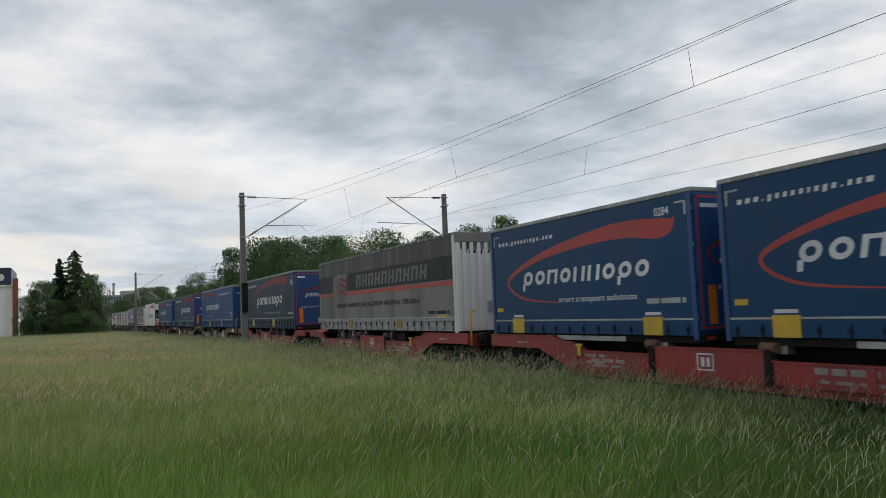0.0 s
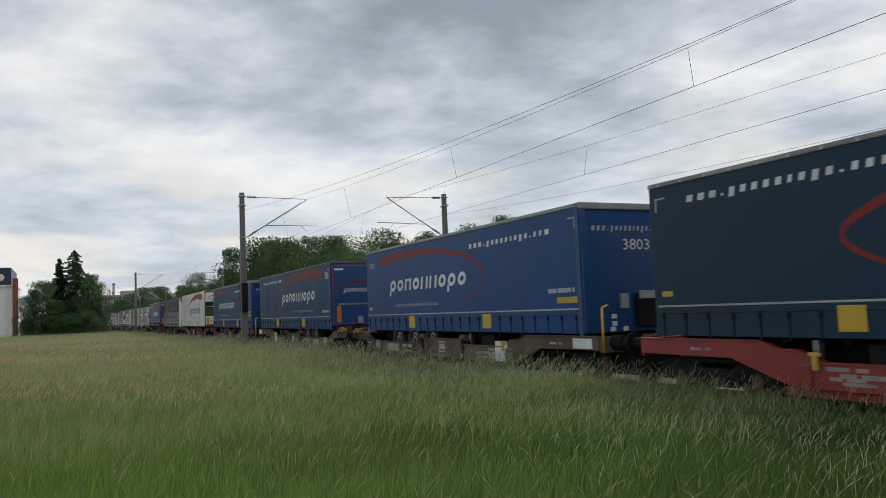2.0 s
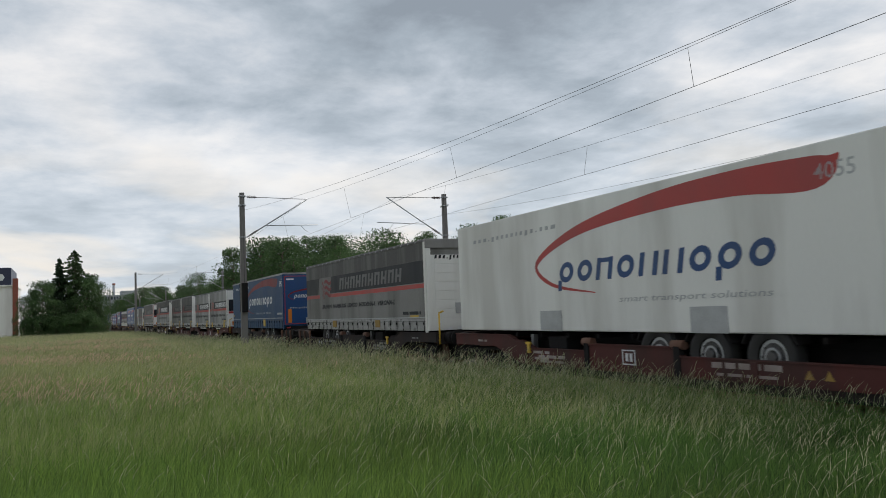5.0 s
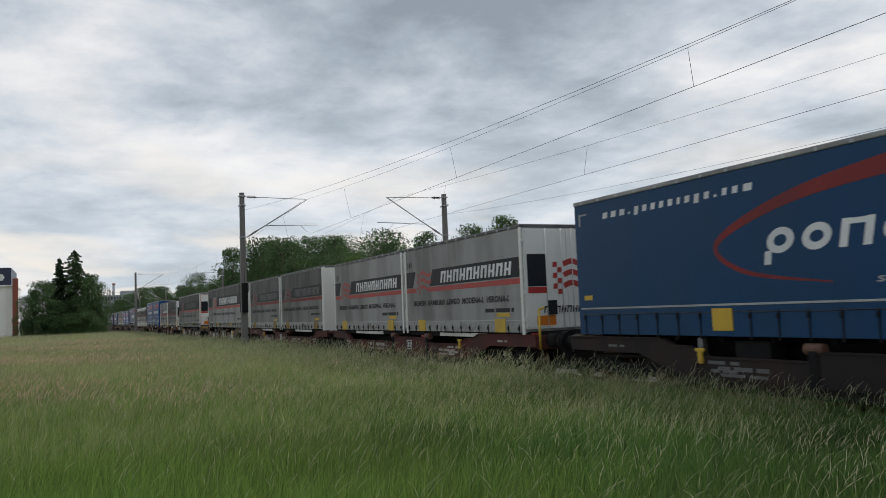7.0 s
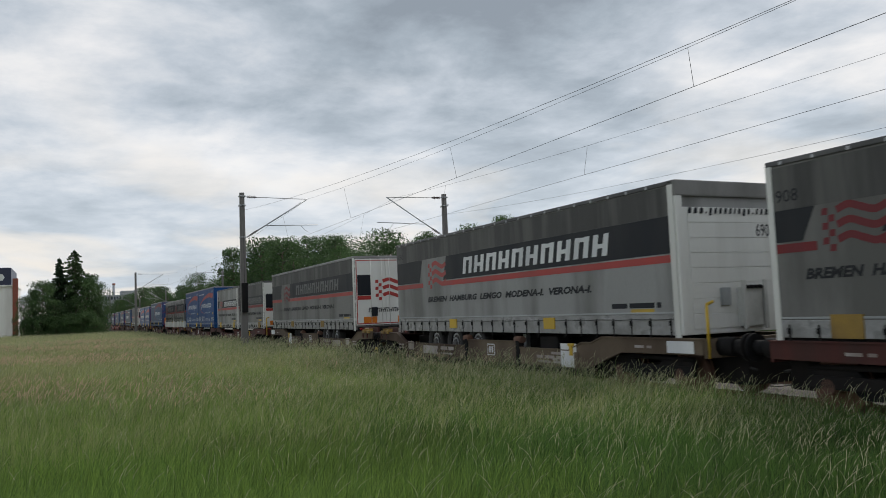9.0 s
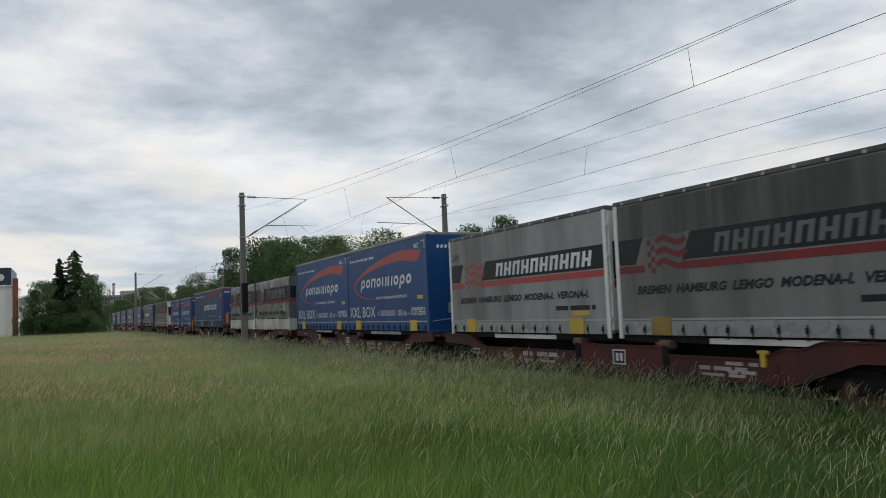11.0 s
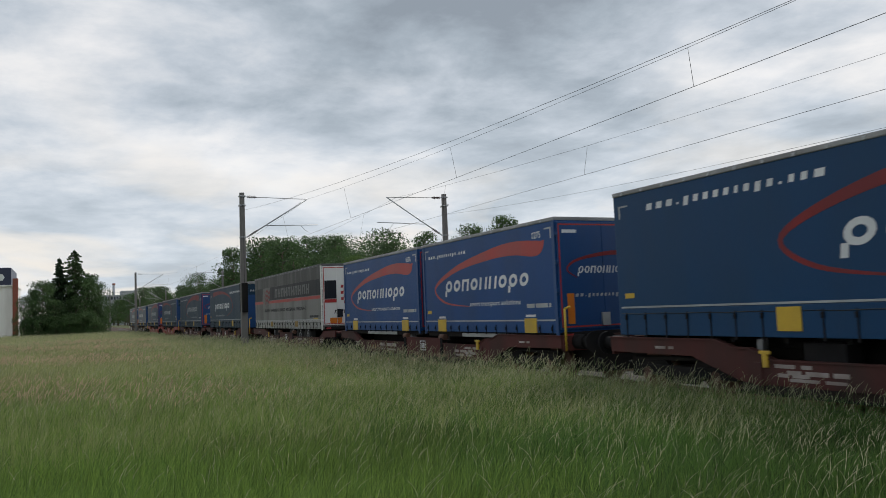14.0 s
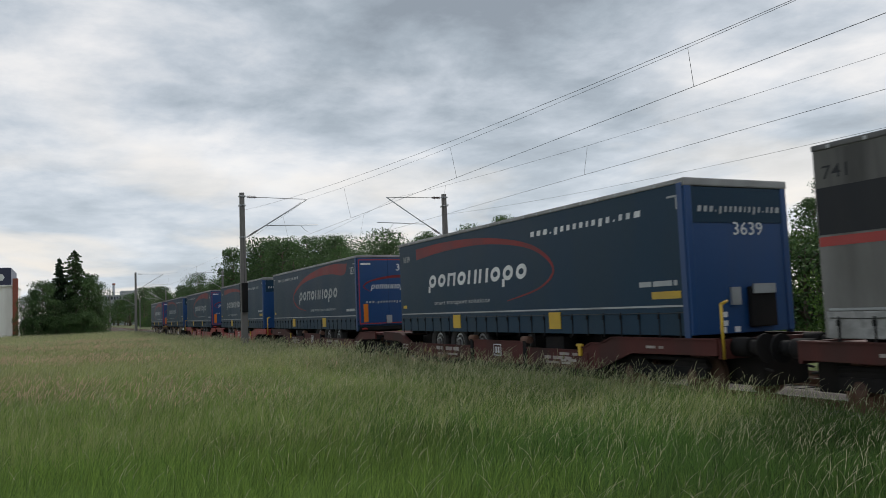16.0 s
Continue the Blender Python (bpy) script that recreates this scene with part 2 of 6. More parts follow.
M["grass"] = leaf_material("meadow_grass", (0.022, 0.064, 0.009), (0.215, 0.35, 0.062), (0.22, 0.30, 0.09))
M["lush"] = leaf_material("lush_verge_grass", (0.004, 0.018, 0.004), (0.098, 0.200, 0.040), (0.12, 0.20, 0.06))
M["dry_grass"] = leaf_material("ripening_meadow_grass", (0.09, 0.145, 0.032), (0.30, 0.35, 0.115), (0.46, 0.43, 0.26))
M["seed"] = leaf_material("ripe_grass_heads", (0.05, 0.11, 0.03), (0.13, 0.20, 0.065), (0.46, 0.44, 0.29))
M["brown_seed"] = leaf_material("reddish_grass_heads", (0.10, 0.14, 0.05), (0.18, 0.19, 0.09), (0.56, 0.39, 0.29))
M["leaf"] = leaf_material("broadleaf_foliage", (0.030, 0.066, 0.023), (0.080, 0.138, 0.050))
M["leaf_light"] = leaf_material("fresh_bush_foliage", (0.04, 0.085, 0.018), (0.10, 0.17, 0.04))
M["needle"] = leaf_material("spruce_needles", (0.018, 0.042, 0.022), (0.045, 0.08, 0.038))


# ---- mesh helpers ----
def bm_box(bm, x0, x1, y0, y1, z0, z1, bevel=0.0):
    v = [bm.verts.new((x, y, z)) for x in (x0, x1) for y in (y0, y1) for z in (z0, z1)]
    faces = [bm.faces.new([v[i] for i in f]) for f in
             ((0, 1, 3, 2), (4, 6, 7, 5), (0, 4, 5, 1), (2, 3, 7, 6), (0, 2, 6, 4), (1, 5, 7, 3))]
    if bevel:
        edges = {e for f in faces for e in f.edges}
        bmesh.ops.bevel(bm, geom=list(edges), offset=bevel, segments=2, affect="EDGES", profile=0.6)
    return bm


def bm_cyl(bm, a, b, r0, r1=None, seg=12, caps=True):
    a, b = Vector(a), Vector(b)
    r1 = r0 if r1 is None else r1
    d = (b - a).normalized()
    u = d.orthogonal().normalized()
    w = d.cross(u)
    rings = []
    for c, r in ((a, r0), (b, r1)):
        rings.append([bm.verts.new(c + r * (math.cos(2 * math.pi * i / seg) * u + math.sin(2 * math.pi * i / seg) * w)) for i in range(seg)])
    for i in range(seg):
        f = bm.faces.new((rings[0][i], rings[0][(i + 1) % seg], rings[1][(i + 1) % seg], rings[1][i]))
        f.smooth = True
    if caps:
        bm.faces.new(rings[0][::-1])
        bm.faces.new(rings[1])
    return bm


def bm_plate(bm, outline, y0, y1):
    """A plate whose outline lies in the x-z plane, from y0 to y1."""
    a = [bm.verts.new((x, y0, z)) for x, z in outline]
    b = [bm.verts.new((x, y1, z)) for x, z in outline]
    bm.faces.new(a)
    bm.faces.new(b[::-1])
    k = len(outline)
    for i in range(k):
        bm.faces.new((a[i], b[i], b[(i + 1) % k], a[(i + 1) % k]))
    return bm


def bm_tube(bm, points, r, seg=6):
    for a, b in zip(points, points[1:]):
        bm_cyl(bm, a, b, r, seg=seg)
    return bm


def part(name, bm, material, parent=None, label="", smooth=False):
    me = bpy.data.meshes.new(name)
    bmesh.ops.recalc_face_normals(bm, faces=bm.faces)
    bm.to_mesh(me)
    bm.free()
    me.materials.append(material)
    ob = new(name, me)
    if parent:
        ob.parent = parent
    if label:
        ob["label"] = label
    return ob


def share(name, ob, parent, x=0.0, y=0.0, z=0.0, rz=0.0):
    """Another piece on the same mesh data."""
    o = new(name, ob.data)
    o.parent = parent
    o.matrix_basis = pose(x, y, z, 0, 0, rz)
    return o


def thing(name, label, category, group="", m=None):
    e = tagged(new(name), label, category, group)
    if m is not None:
        e.matrix_basis = m
    return e


def B():
    return bmesh.new()
# ---- ground ----
def make_ground():
    bm = B()
    xs = [-2400, -900, -400, -200, -120, -60, -30, -10, 10, 40, 120, 600]
    ys = [-1500, -500, -200, -80, -30, -10, 0, 6, 8.4, 9.0, 9.4, 17.8, 18.4, 20, 30, 60, 150, 500, 1500]
    depth = {9.0: -0.25, 9.4: -0.45, 17.8: -0.45, 18.4: -0.2}
    grid = [[bm.verts.new((x, y, depth.get(y, 0.0))) for y in ys] for x in xs]
    for i in range(len(xs) - 1):
        for j in range(len(ys) - 1):
            bm.faces.new((grid[i][j], grid[i + 1][j], grid[i + 1][j + 1], grid[i][j + 1]))
    g = part("ground", bm, M["soil"])
    tagged(g, "meadow ground of soil and dry thatch", "ground", kind="structure")


make_ground()


def make_tracks():
    for y, who in ((NEAR_Y, "near"), (FAR_Y, "far")):
        bm = B()
        top, z0 = RAIL_Z - 0.19, -0.46
        x0, x1 = -900, 120
        n = 60
        for i in range(n):
            a, b = x0 + (x1 - x0) * i / n, x0 + (x1 - x0) * (i + 1) / n
            pts = [(-2.15, z0), (-1.55, top), (1.55, top), (2.15, z0)]
            va = [bm.verts.new((a, y + p, z)) for p, z in pts]
            vb = [bm.verts.new((b, y + p, z)) for p, z in pts]
            for k in range(3):
                bm.faces.new((va[k], va[k + 1], vb[k + 1], vb[k]))
        bed = part("ballast_bed", bm, M["ballast"])
        tagged(bed, "grey-brown crushed stone ballast under the rails", "ballast", kind="structure")
        for side in (-0.753, 0.753):
            bm = B()
            prof = [(-0.07, -0.17), (0.07, -0.17), (0.07, -0.155), (0.012, -0.13), (0.012, -0.045), (0.036, -0.035), (0.036, -0.003),
                    (-0.036, -0.003), (-0.036, -0.035), (-0.012, -0.045), (-0.012, -0.13), (-0.07, -0.155)]
            va = [bm.verts.new((x0, y + side + p, RAIL_Z + z)) for p, z in prof]
            vb = [bm.verts.new((x1, y + side + p, RAIL_Z + z)) for p, z in prof]
            for k in range(len(prof)):
                bm.faces.new((va[k], va[(k + 1) % len(prof)], vb[(k + 1) % len(prof)], vb[k]))
            rail = part("rail", bm, M["rail_side"])
            tagged(rail, "rusty steel rail with a polished head", "rail", "rails of the two tracks", "structure")
            bm = B()
            bm_box(bm, x0, x1, y + side - 0.033, y + side + 0.033, RAIL_Z - 0.003, RAIL_Z)
            part("rail_head", bm, M["rail_top"], rail, "shiny worn running surface")
        # sleepers
        bm = B()
        bm_box(bm, -0.13, 0.13, -1.3, 1.3, RAIL_Z - 0.36, RAIL_Z - 0.165, 0.02)
        proto = part("sleeper", bm, M["concrete"], bed)
        proto.location = (-60, y, 0)
        for i in range(1, 130):
            o = new("sleeper", proto.data)
            o.parent = bed
            o.location = (-60 + 0.6 * i, y, 0)


make_tracks()


# ---- overhead line ----
MAST_X = (26.0, -40.0, -108.0, -174.0, -238.0)


def make_mast(x, y, towards, lone=False):
    """A concrete mast with one cantilever reaching over its track; towards is +1 or -1 in y."""
    t = thing("catenary_mast", "slim grey concrete mast with a tubular cantilever beside the track", "mast", "masts along the railway", pose(x, y, 0))
    bm = B()
    a, b = 0.17, 0.11
    va = [bm.verts.new((sx * a, sy * a, -0.6)) for sx, sy in ((-1, -1), (1, -1), (1, 1), (-1, 1))]
    vb = [bm.verts.new((sx * b, sy * b, 8.0)) for sx, sy in ((-1, -1), (1, -1), (1, 1), (-1, 1))]
    for k in range(4):
        bm.faces.new((va[k], va[(k + 1) % 4], vb[(k + 1) % 4], vb[k]))
    bm.faces.new(vb)
    bmesh.ops.bevel(bm, geom=[e for e in bm.edges if abs(e.verts[0].co.z - e.verts[1].co.z) > 1], offset=0.03, segments=2, affect="EDGES")
    part("pole", bm, M["mast"], t)
    s = towards
    reach = 3.35
    tip = Vector((0, s * reach, 7.75))
    low = Vector((0, s * 0.2, 5.75))
    bm = B()
    bm_cyl(bm, low, tip, 0.032, seg=8)
    part("diagonal_tube", bm, M["steel"], t)
    bm = B()
    bm_cyl(bm, (0, s * 0.2, 7.8), tip, 0.016, seg=6)
    part("top_tie", bm, M["wire"], t)
    bm = B()
    bm_tube(bm, [(0, s * 1.1, 6.35), (0, s * 3.9, 6.42)], 0.022)
    part("registration_arm", bm, M["steel"], t)
    bm = B()
    bm_tube(bm, [(0, s * 3.0, 6.36), (0, s * 3.2, 6.14), (0, s * 3.42, 6.03)], 0.012)
    part("steady_arm", bm, M["steel"], t)
    for c, d in ((Vector((0, s * 0.28, 7.8)), (tip - Vector((0, s * 0.2, 7.8))).normalized()), (low + (tip - low) * 0.06, (tip - low).normalized())):
        bm = B()
        for k in range(5):
            q = c + d * (0.09 * k)
            bm_cyl(bm, q, q + d * 0.03, 0.075, 0.05, seg=10)
            bm_cyl(bm, q + d * 0.03, q + d * 0.09, 0.03, seg=8)
        part("insulator", bm, M["porcelain"], t)
    for z in (7.35, 5.75, 7.82):
        bm = B()
        bm_box(bm, -0.16, 0.16, -0.16, 0.16, z - 0.03, z + 0.03, 0.01)
        part("clamp", bm, M["steel"], t)
    bm = B()
    bm_box(bm, -0.5, 0.5, -0.03, 0.03, 7.33, 7.37)
    part("bracket", bm, M["steel"], t)
    if not lone:
        for dx in (0.24, -0.24):
            bm = B()
            bm_box(bm, dx - 0.11, dx + 0.11, -0.14, 0.14, 2.0, 3.45, 0.02)
            part("balance_weight", bm, M["black"], t, "dark stack of iron tension weights")
            bm = B()
            bm_tube(bm, [(dx, 0, 3.4), (dx * 0.9, 0, 7.35)], 0.008, 5)
            part("weight_rope", bm, M["wire"], t)
    return t


for mx in MAST_X:
    make_mast(mx, 8.0, 1, mx != -40.0)
    make_mast(mx + 1.4, 18.6, -1, True)


def bm_wire(name, points, r, parent):
    """One unbroken round wire through the points."""
    bm = B()
    rings = []
    for x, y, z in points:
        rings.append([bm.verts.new((x, y + r * math.cos(k * math.pi / 3), z + r * math.sin(k * math.pi / 3))) for k in range(6)])
    for a, b in zip(rings, rings[1:]):
        for k in range(6):
            bm.faces.new((a[k], a[(k + 1) % 6], b[(k + 1) % 6], b[k])).smooth = True
    return part(name, bm, M["wire"], parent)


def make_wires():
    for y, who in ((NEAR_Y, 8.0), (FAR_Y, 18.6)):
        off = 0 if y == NEAR_Y else 1.4
        s = 1 if y == NEAR_Y else -1
        t = thing("contact_line", "pair of dark overhead wires with droppers above the track", "overhead wire", "overhead wires")
        bm = B()
        mess = []
        for a, b in zip(MAST_X, MAST_X[1:]):
            for k in range(12):
                f = k / 12
                sag = 4 * f * (1 - f) * 0.95
                mess.append((a + (b - a) * f + off, y - 0.05 * s, 7.75 - sag))
        bm.free()
        bm_wire("messenger_wire", mess, 0.0042, t)
        bm = B()
        con = [(a + off, y + (0.3 if i % 2 else -0.3) * s, 6.03) for i, a in enumerate(MAST_X)]
        bm.free()
        bm_wire("contact_wire", con, 0.0055, t)
        for i, (a, b) in enumerate(zip(MAST_X, MAST_X[1:])):
            for k in range(6):
                f = (k + 0.45) / 6
                x = a + (b - a) * f + off
                sag = 4 * f * (1 - f) * 0.95
                yc = y + ((-0.3 if i % 2 == 0 else 0.3) * (1 - f) + (0.3 if i % 2 == 0 else -0.3) * f) * s
                bm = B()
                bm_tube(bm, [(x, y - 0.05 * s, 7.75 - sag), (x, yc, 6.03)], 0.005, 4)
                part("dropper", bm, M["wire"], t)
        # second wire of the section, anchored at the weighted mast and run out beside the track
        pts = []
        for k in range(25):
            f = k / 24
            if s > 0:
                pts.append((-40 + 66 * f, 8.0 + 3.36 * f, 7.1 + 0.65 * f - 4 * f * (1 - f) * 1.35))
            else:
                pts.append((-38.6 + 66 * f, 18.45, 6.85 + 0.3 * f - 4 * f * (1 - f) * 1.2))
        f = thing("anchored_wire", "thin dark wire strung between two masts", "cable", "overhead wires")
        bm_wire("cable", pts, 0.0045, f)


make_wires()
# ---- loads of the train: x from the rear of the load to its leading end, y across, z over the rail ----
SIDE = -1.275


def spline(points, n):
    """Points along a smooth curve through (x, z, width) knots."""
    out = []
    k = [points[0], *points, points[-1]]
    for i in range(1, len(k) - 2):
        for s in range(n):
            t = s / n
            out.append(tuple(0.5 * (2 * b + (c - a) * t + (2 * a - 5 * b + 4 * c - d) * t * t + (3 * b - a - 3 * c + d) * t ** 3)
                             for a, b, c, d in zip(k[i - 1], k[i], k[i + 1], k[i + 2])))
    out.append(points[-1])
    return out


def bm_swoosh(points, y0, y1):
    bm = B()
    pts = spline(points, 7)
    up, low = [], []
    for i, (x, z, w) in enumerate(pts):
        a, b = pts[max(0, i - 1)], pts[min(len(pts) - 1, i + 1)]
        d = Vector((b[0] - a[0], b[1] - a[1])).normalized()
        n = Vector((-d.y, d.x)) * max(w, 0.01) / 2
        up.append([bm.verts.new((x + n.x, y, z + n.y)) for y in (y0, y1)])
        low.append([bm.verts.new((x - n.x, y, z - n.y)) for y in (y0, y1)])
    for i in range(len(pts) - 1):
        bm.faces.new((up[i][0], up[i + 1][0], low[i + 1][0], low[i][0]))
        bm.faces.new((up[i][0], up[i][1], up[i + 1][1], up[i + 1][0]))
        bm.faces.new((low[i][0], low[i + 1][0], low[i + 1][1], low[i][1]))
    return bm


def bm_marks(bm, x0, x1, z, h, count, y, drop=(), stroke=0.2, slant=0.22, bar=False, only=None):
    """A row of plain slanted shapes in the rhythm of a wordmark: rings and pairs of strokes."""
    step = (x1 - x0) / count
    for i in range(count):
        if only is not None and i != only:
            continue
        a = x0 + i * step
        w = step * stroke
        full = step * 0.78
        if not bar and i not in (2, 4, 5):
            ring = []
            for k in range(16):
                c, d = math.cos(k * math.pi / 8), math.sin(k * math.pi / 8)
                row = []
                for f, g in ((1.0, 1.0), (1 - 2 * w / full, 1 - 1.7 * w / h)):
                    zz = z + h / 2 + d * g * h / 2
                    row += [bm.verts.new((a + full / 2 + c * f * full / 2 + slant * (zz - z), yy, zz)) for yy in (y - 0.003, y)]
                ring.append(row)
            for k in range(16):
                p, q = ring[k], ring[(k + 1) % 16]
                for m, n in ((0, 2), (2, 3), (1, 0)):
                    bm.faces.new((p[m], p[n], q[n], q[m]))
        else:
            for k in (0.0, full - w):
                b = a + k
                bm_plate(bm, [(b, z), (b + w, z), (b + w + slant * h, z + h), (b + slant * h, z + h)], y - 0.003, y)
            if bar or i == 2:
                e = h * 0.78 if i % 2 == 0 else h * 0.36
                bm_plate(bm, [(a + w + slant * e, z + e), (a + full - w + slant * e, z + e), (a + full - w + slant * (e + 0.2 * h), z + e + 0.2 * h), (a + w + slant * (e + 0.2 * h), z + e + 0.2 * h)], y - 0.003, y)
        if i in drop:
            bm_plate(bm, [(a - slant * 0.4 * h, z - 0.4 * h), (a + w - slant * 0.4 * h, z - 0.4 * h), (a + w - 0.02 * h, z + 0.12 * h), (a - 0.02 * h, z + 0.12 * h)], y - 0.003, y)
    return bm


def wordmark(x0, x1, z, h, count, y, drop, material, t, at=None, **kw):
    """The wordmark as a row of plain shapes, each a piece of its own."""
    for i in range(count):
        o = part("logo_shape", bm_marks(B(), x0, x1, z, h, count, y, drop, only=i, **kw), material, t)
        if at is not None:
            o.matrix_basis = at


def bm_bars(bm, x0, x1, z, h, words, y):
    """Small writing as plain bars, one a word."""
    gap = 0.42 if len(words) > 8 else 0.6
    total = sum(words) + gap * (len(words) - 1)
    u = (x1 - x0) / total
    a = x0
    for w in words:
        bm_plate(bm, [(a, z), (a + w * u, z), (a + w * u, z + h), (a, z + h)], y - 0.003, y)
        a += (w + gap) * u
    return bm


WEB = (0.6, 0.6, 0.6, 0.22, 0.45, 0.45, 0.45, 0.45, 0.45, 0.3, 0.45, 0.45, 0.45, 0.22, 0.4, 0.45, 0.7)


def web_bars(x0, x1, z, h, y, material, t, at=None):
    """A line of small writing as slim slanted bars, each a piece of its own."""
    gap = 0.5
    u = (x1 - x0) / (sum(WEB) + gap * (len(WEB) - 1))
    a = x0
    for k, w in enumerate(WEB):
        hh = h * (0.25 if w < 0.25 else 0.72)
        d = -0.25 * h if k in (4, 11) else 0.0
        o = part("writing_bar", bm_plate(B(), [(a + 0.2 * d, z + d), (a + w * u + 0.2 * d, z + d), (a + w * u + 0.2 * hh, z + hh), (a + 0.2 * hh, z + hh)], y - 0.003, y), material, t)
        if at is not None:
            o.matrix_basis = at
        a += (w + gap) * u


TEXTS = {}


def text(body, x, z, width, height, material, parent, at=None, y=SIDE - 0.004, shear=0.0):
    """Readable writing as a flat mesh, fitted to a width and height."""
    key = (body, shear)
    if key not in TEXTS:
        cu = bpy.data.curves.new("writing", "FONT")
        cu.body, cu.shear, cu.resolution_u, cu.offset = body, shear, 2, (0.045 if shear == 0.25 else 0.006)
        ob = bpy.data.objects.new("writing", cu)
        me = bpy.data.meshes.new_from_object(ob)
        bpy.data.objects.remove(ob)
        co = np.array([v.co[:2] for v in me.vertices])
        lo, hi = co.min(0), co.max(0)
        for v in me.vertices:
            v.co = ((v.co.x - lo[0]) / (hi[0] - lo[0]), (v.co.y - lo[1]) / (hi[1] - lo[1]), 0)
        TEXTS[key] = me
    me = TEXTS[key].copy()
    me.transform(Matrix.Translation((x, y, z)) @ pose(0, 0, 0, 90) @ Matrix.Diagonal((width, height, 1, 1)))
    me.materials.clear()
    me.materials.append(material)
    ob = new("writing", me)
    ob.parent = parent
    if at is not None:
        ob.matrix_basis = at
    return ob


def plate(name, x0, x1, z0, z1, material, parent, y=SIDE, proud=0.004, at=None, label=""):
    bm = B()
    bm_box(bm, x0, x1, y - proud, y + 0.001, z0, z1)
    o = part(name, bm, material, parent, label)
    if at is not None:
        o.matrix_basis = at
    return o


def bm_flag(x, z, s, y):
    """Three wavy stripes with a chequered hoist."""
    bm = B()
    for r in range(3):
        pts = [(x + s * (0.1 + 0.3 * k), z + s * (0.75 - 0.32 * r) + s * 0.09 * math.sin(k * 1.6), 0.16 * s) for k in range(5)]
        sub = bm_swoosh(pts, y - 0.003, y)
        me = bpy.data.meshes.new("tmp")
        sub.to_mesh(me)
        sub.free()
        bm.from_mesh(me)
        bpy.data.meshes.remove(me)
    for r in range(6):
        a = x - s * 0.28 + (r % 2) * s * 0.16
        q = z + s * (0.82 - 0.16 * r)
        bm_plate(bm, [(a, q - 0.15 * s), (a + 0.15 * s, q - 0.15 * s), (a + 0.17 * s, q), (a + 0.02 * s, q)], y - 0.003, y)
    return bm


def wheel_set(t, xs, y, z=0.87, r=0.5):
    for x in xs:
        for s in (-1, 1):
            w = new("wheel")
            w.parent = t
            w.location = (x, s * y, z)
            bm = B()
            rings = []
            prof = [(0.30, 0.10), (0.40, 0.15), (0.485, 0.14), (0.5, 0.09), (0.5, -0.09), (0.485, -0.14), (0.40, -0.15), (0.30, -0.10)]
            for rr, yy in prof:
                rings.append([bm.verts.new((rr * r * 2 * math.cos(k * math.pi / 12), yy, rr * r * 2 * math.sin(k * math.pi / 12))) for k in range(24)])
            for a, b in zip(rings, rings[1:]):
                for k in range(24):
                    bm.faces.new((a[k], a[(k + 1) % 24], b[(k + 1) % 24], b[k])).smooth = True
            part("tyre", bm, M["rubber"], w)
            bm = B()
            bm_cyl(bm, (0, -0.05, 0), (0, 0.05, 0), 0.30, seg=20)
            bm_cyl(bm, (0, s * 0.08, 0), (0, s * 0.15, 0), 0.11, 0.09, seg=12)
            for k in range(8):
                c, d = math.cos(k * math.pi / 4), math.sin(k * math.pi / 4)
                bm_cyl(bm, (0.2 * c, s * 0.085, 0.2 * d), (0.2 * c, s * 0.115, 0.2 * d), 0.022, seg=6)
            part("rim", bm, M["alloy"], w)
            bm = B()
            for a0, r0, r1 in ((0.052, 0.285, 0.265), (0.085, 0.16, 0.15)):
                ring = [[bm.verts.new((q * math.cos(k * math.pi / 12), s * d, q * math.sin(k * math.pi / 12))) for k in range(24)] for q, d in ((r0, a0), (r0, a0 + 0.02), (r1 - 0.03, a0 + 0.02), (r1 - 0.03, a0))]
                for p0, p1 in zip(ring, ring[1:]):
                    for k in range(24):
                        bm.faces.new((p0[k], p0[(k + 1) % 24], p1[(k + 1) % 24], p1[k]))
            part("hub_ring", bm, M["steel"], w, "pale steel rim edge and hub ring")


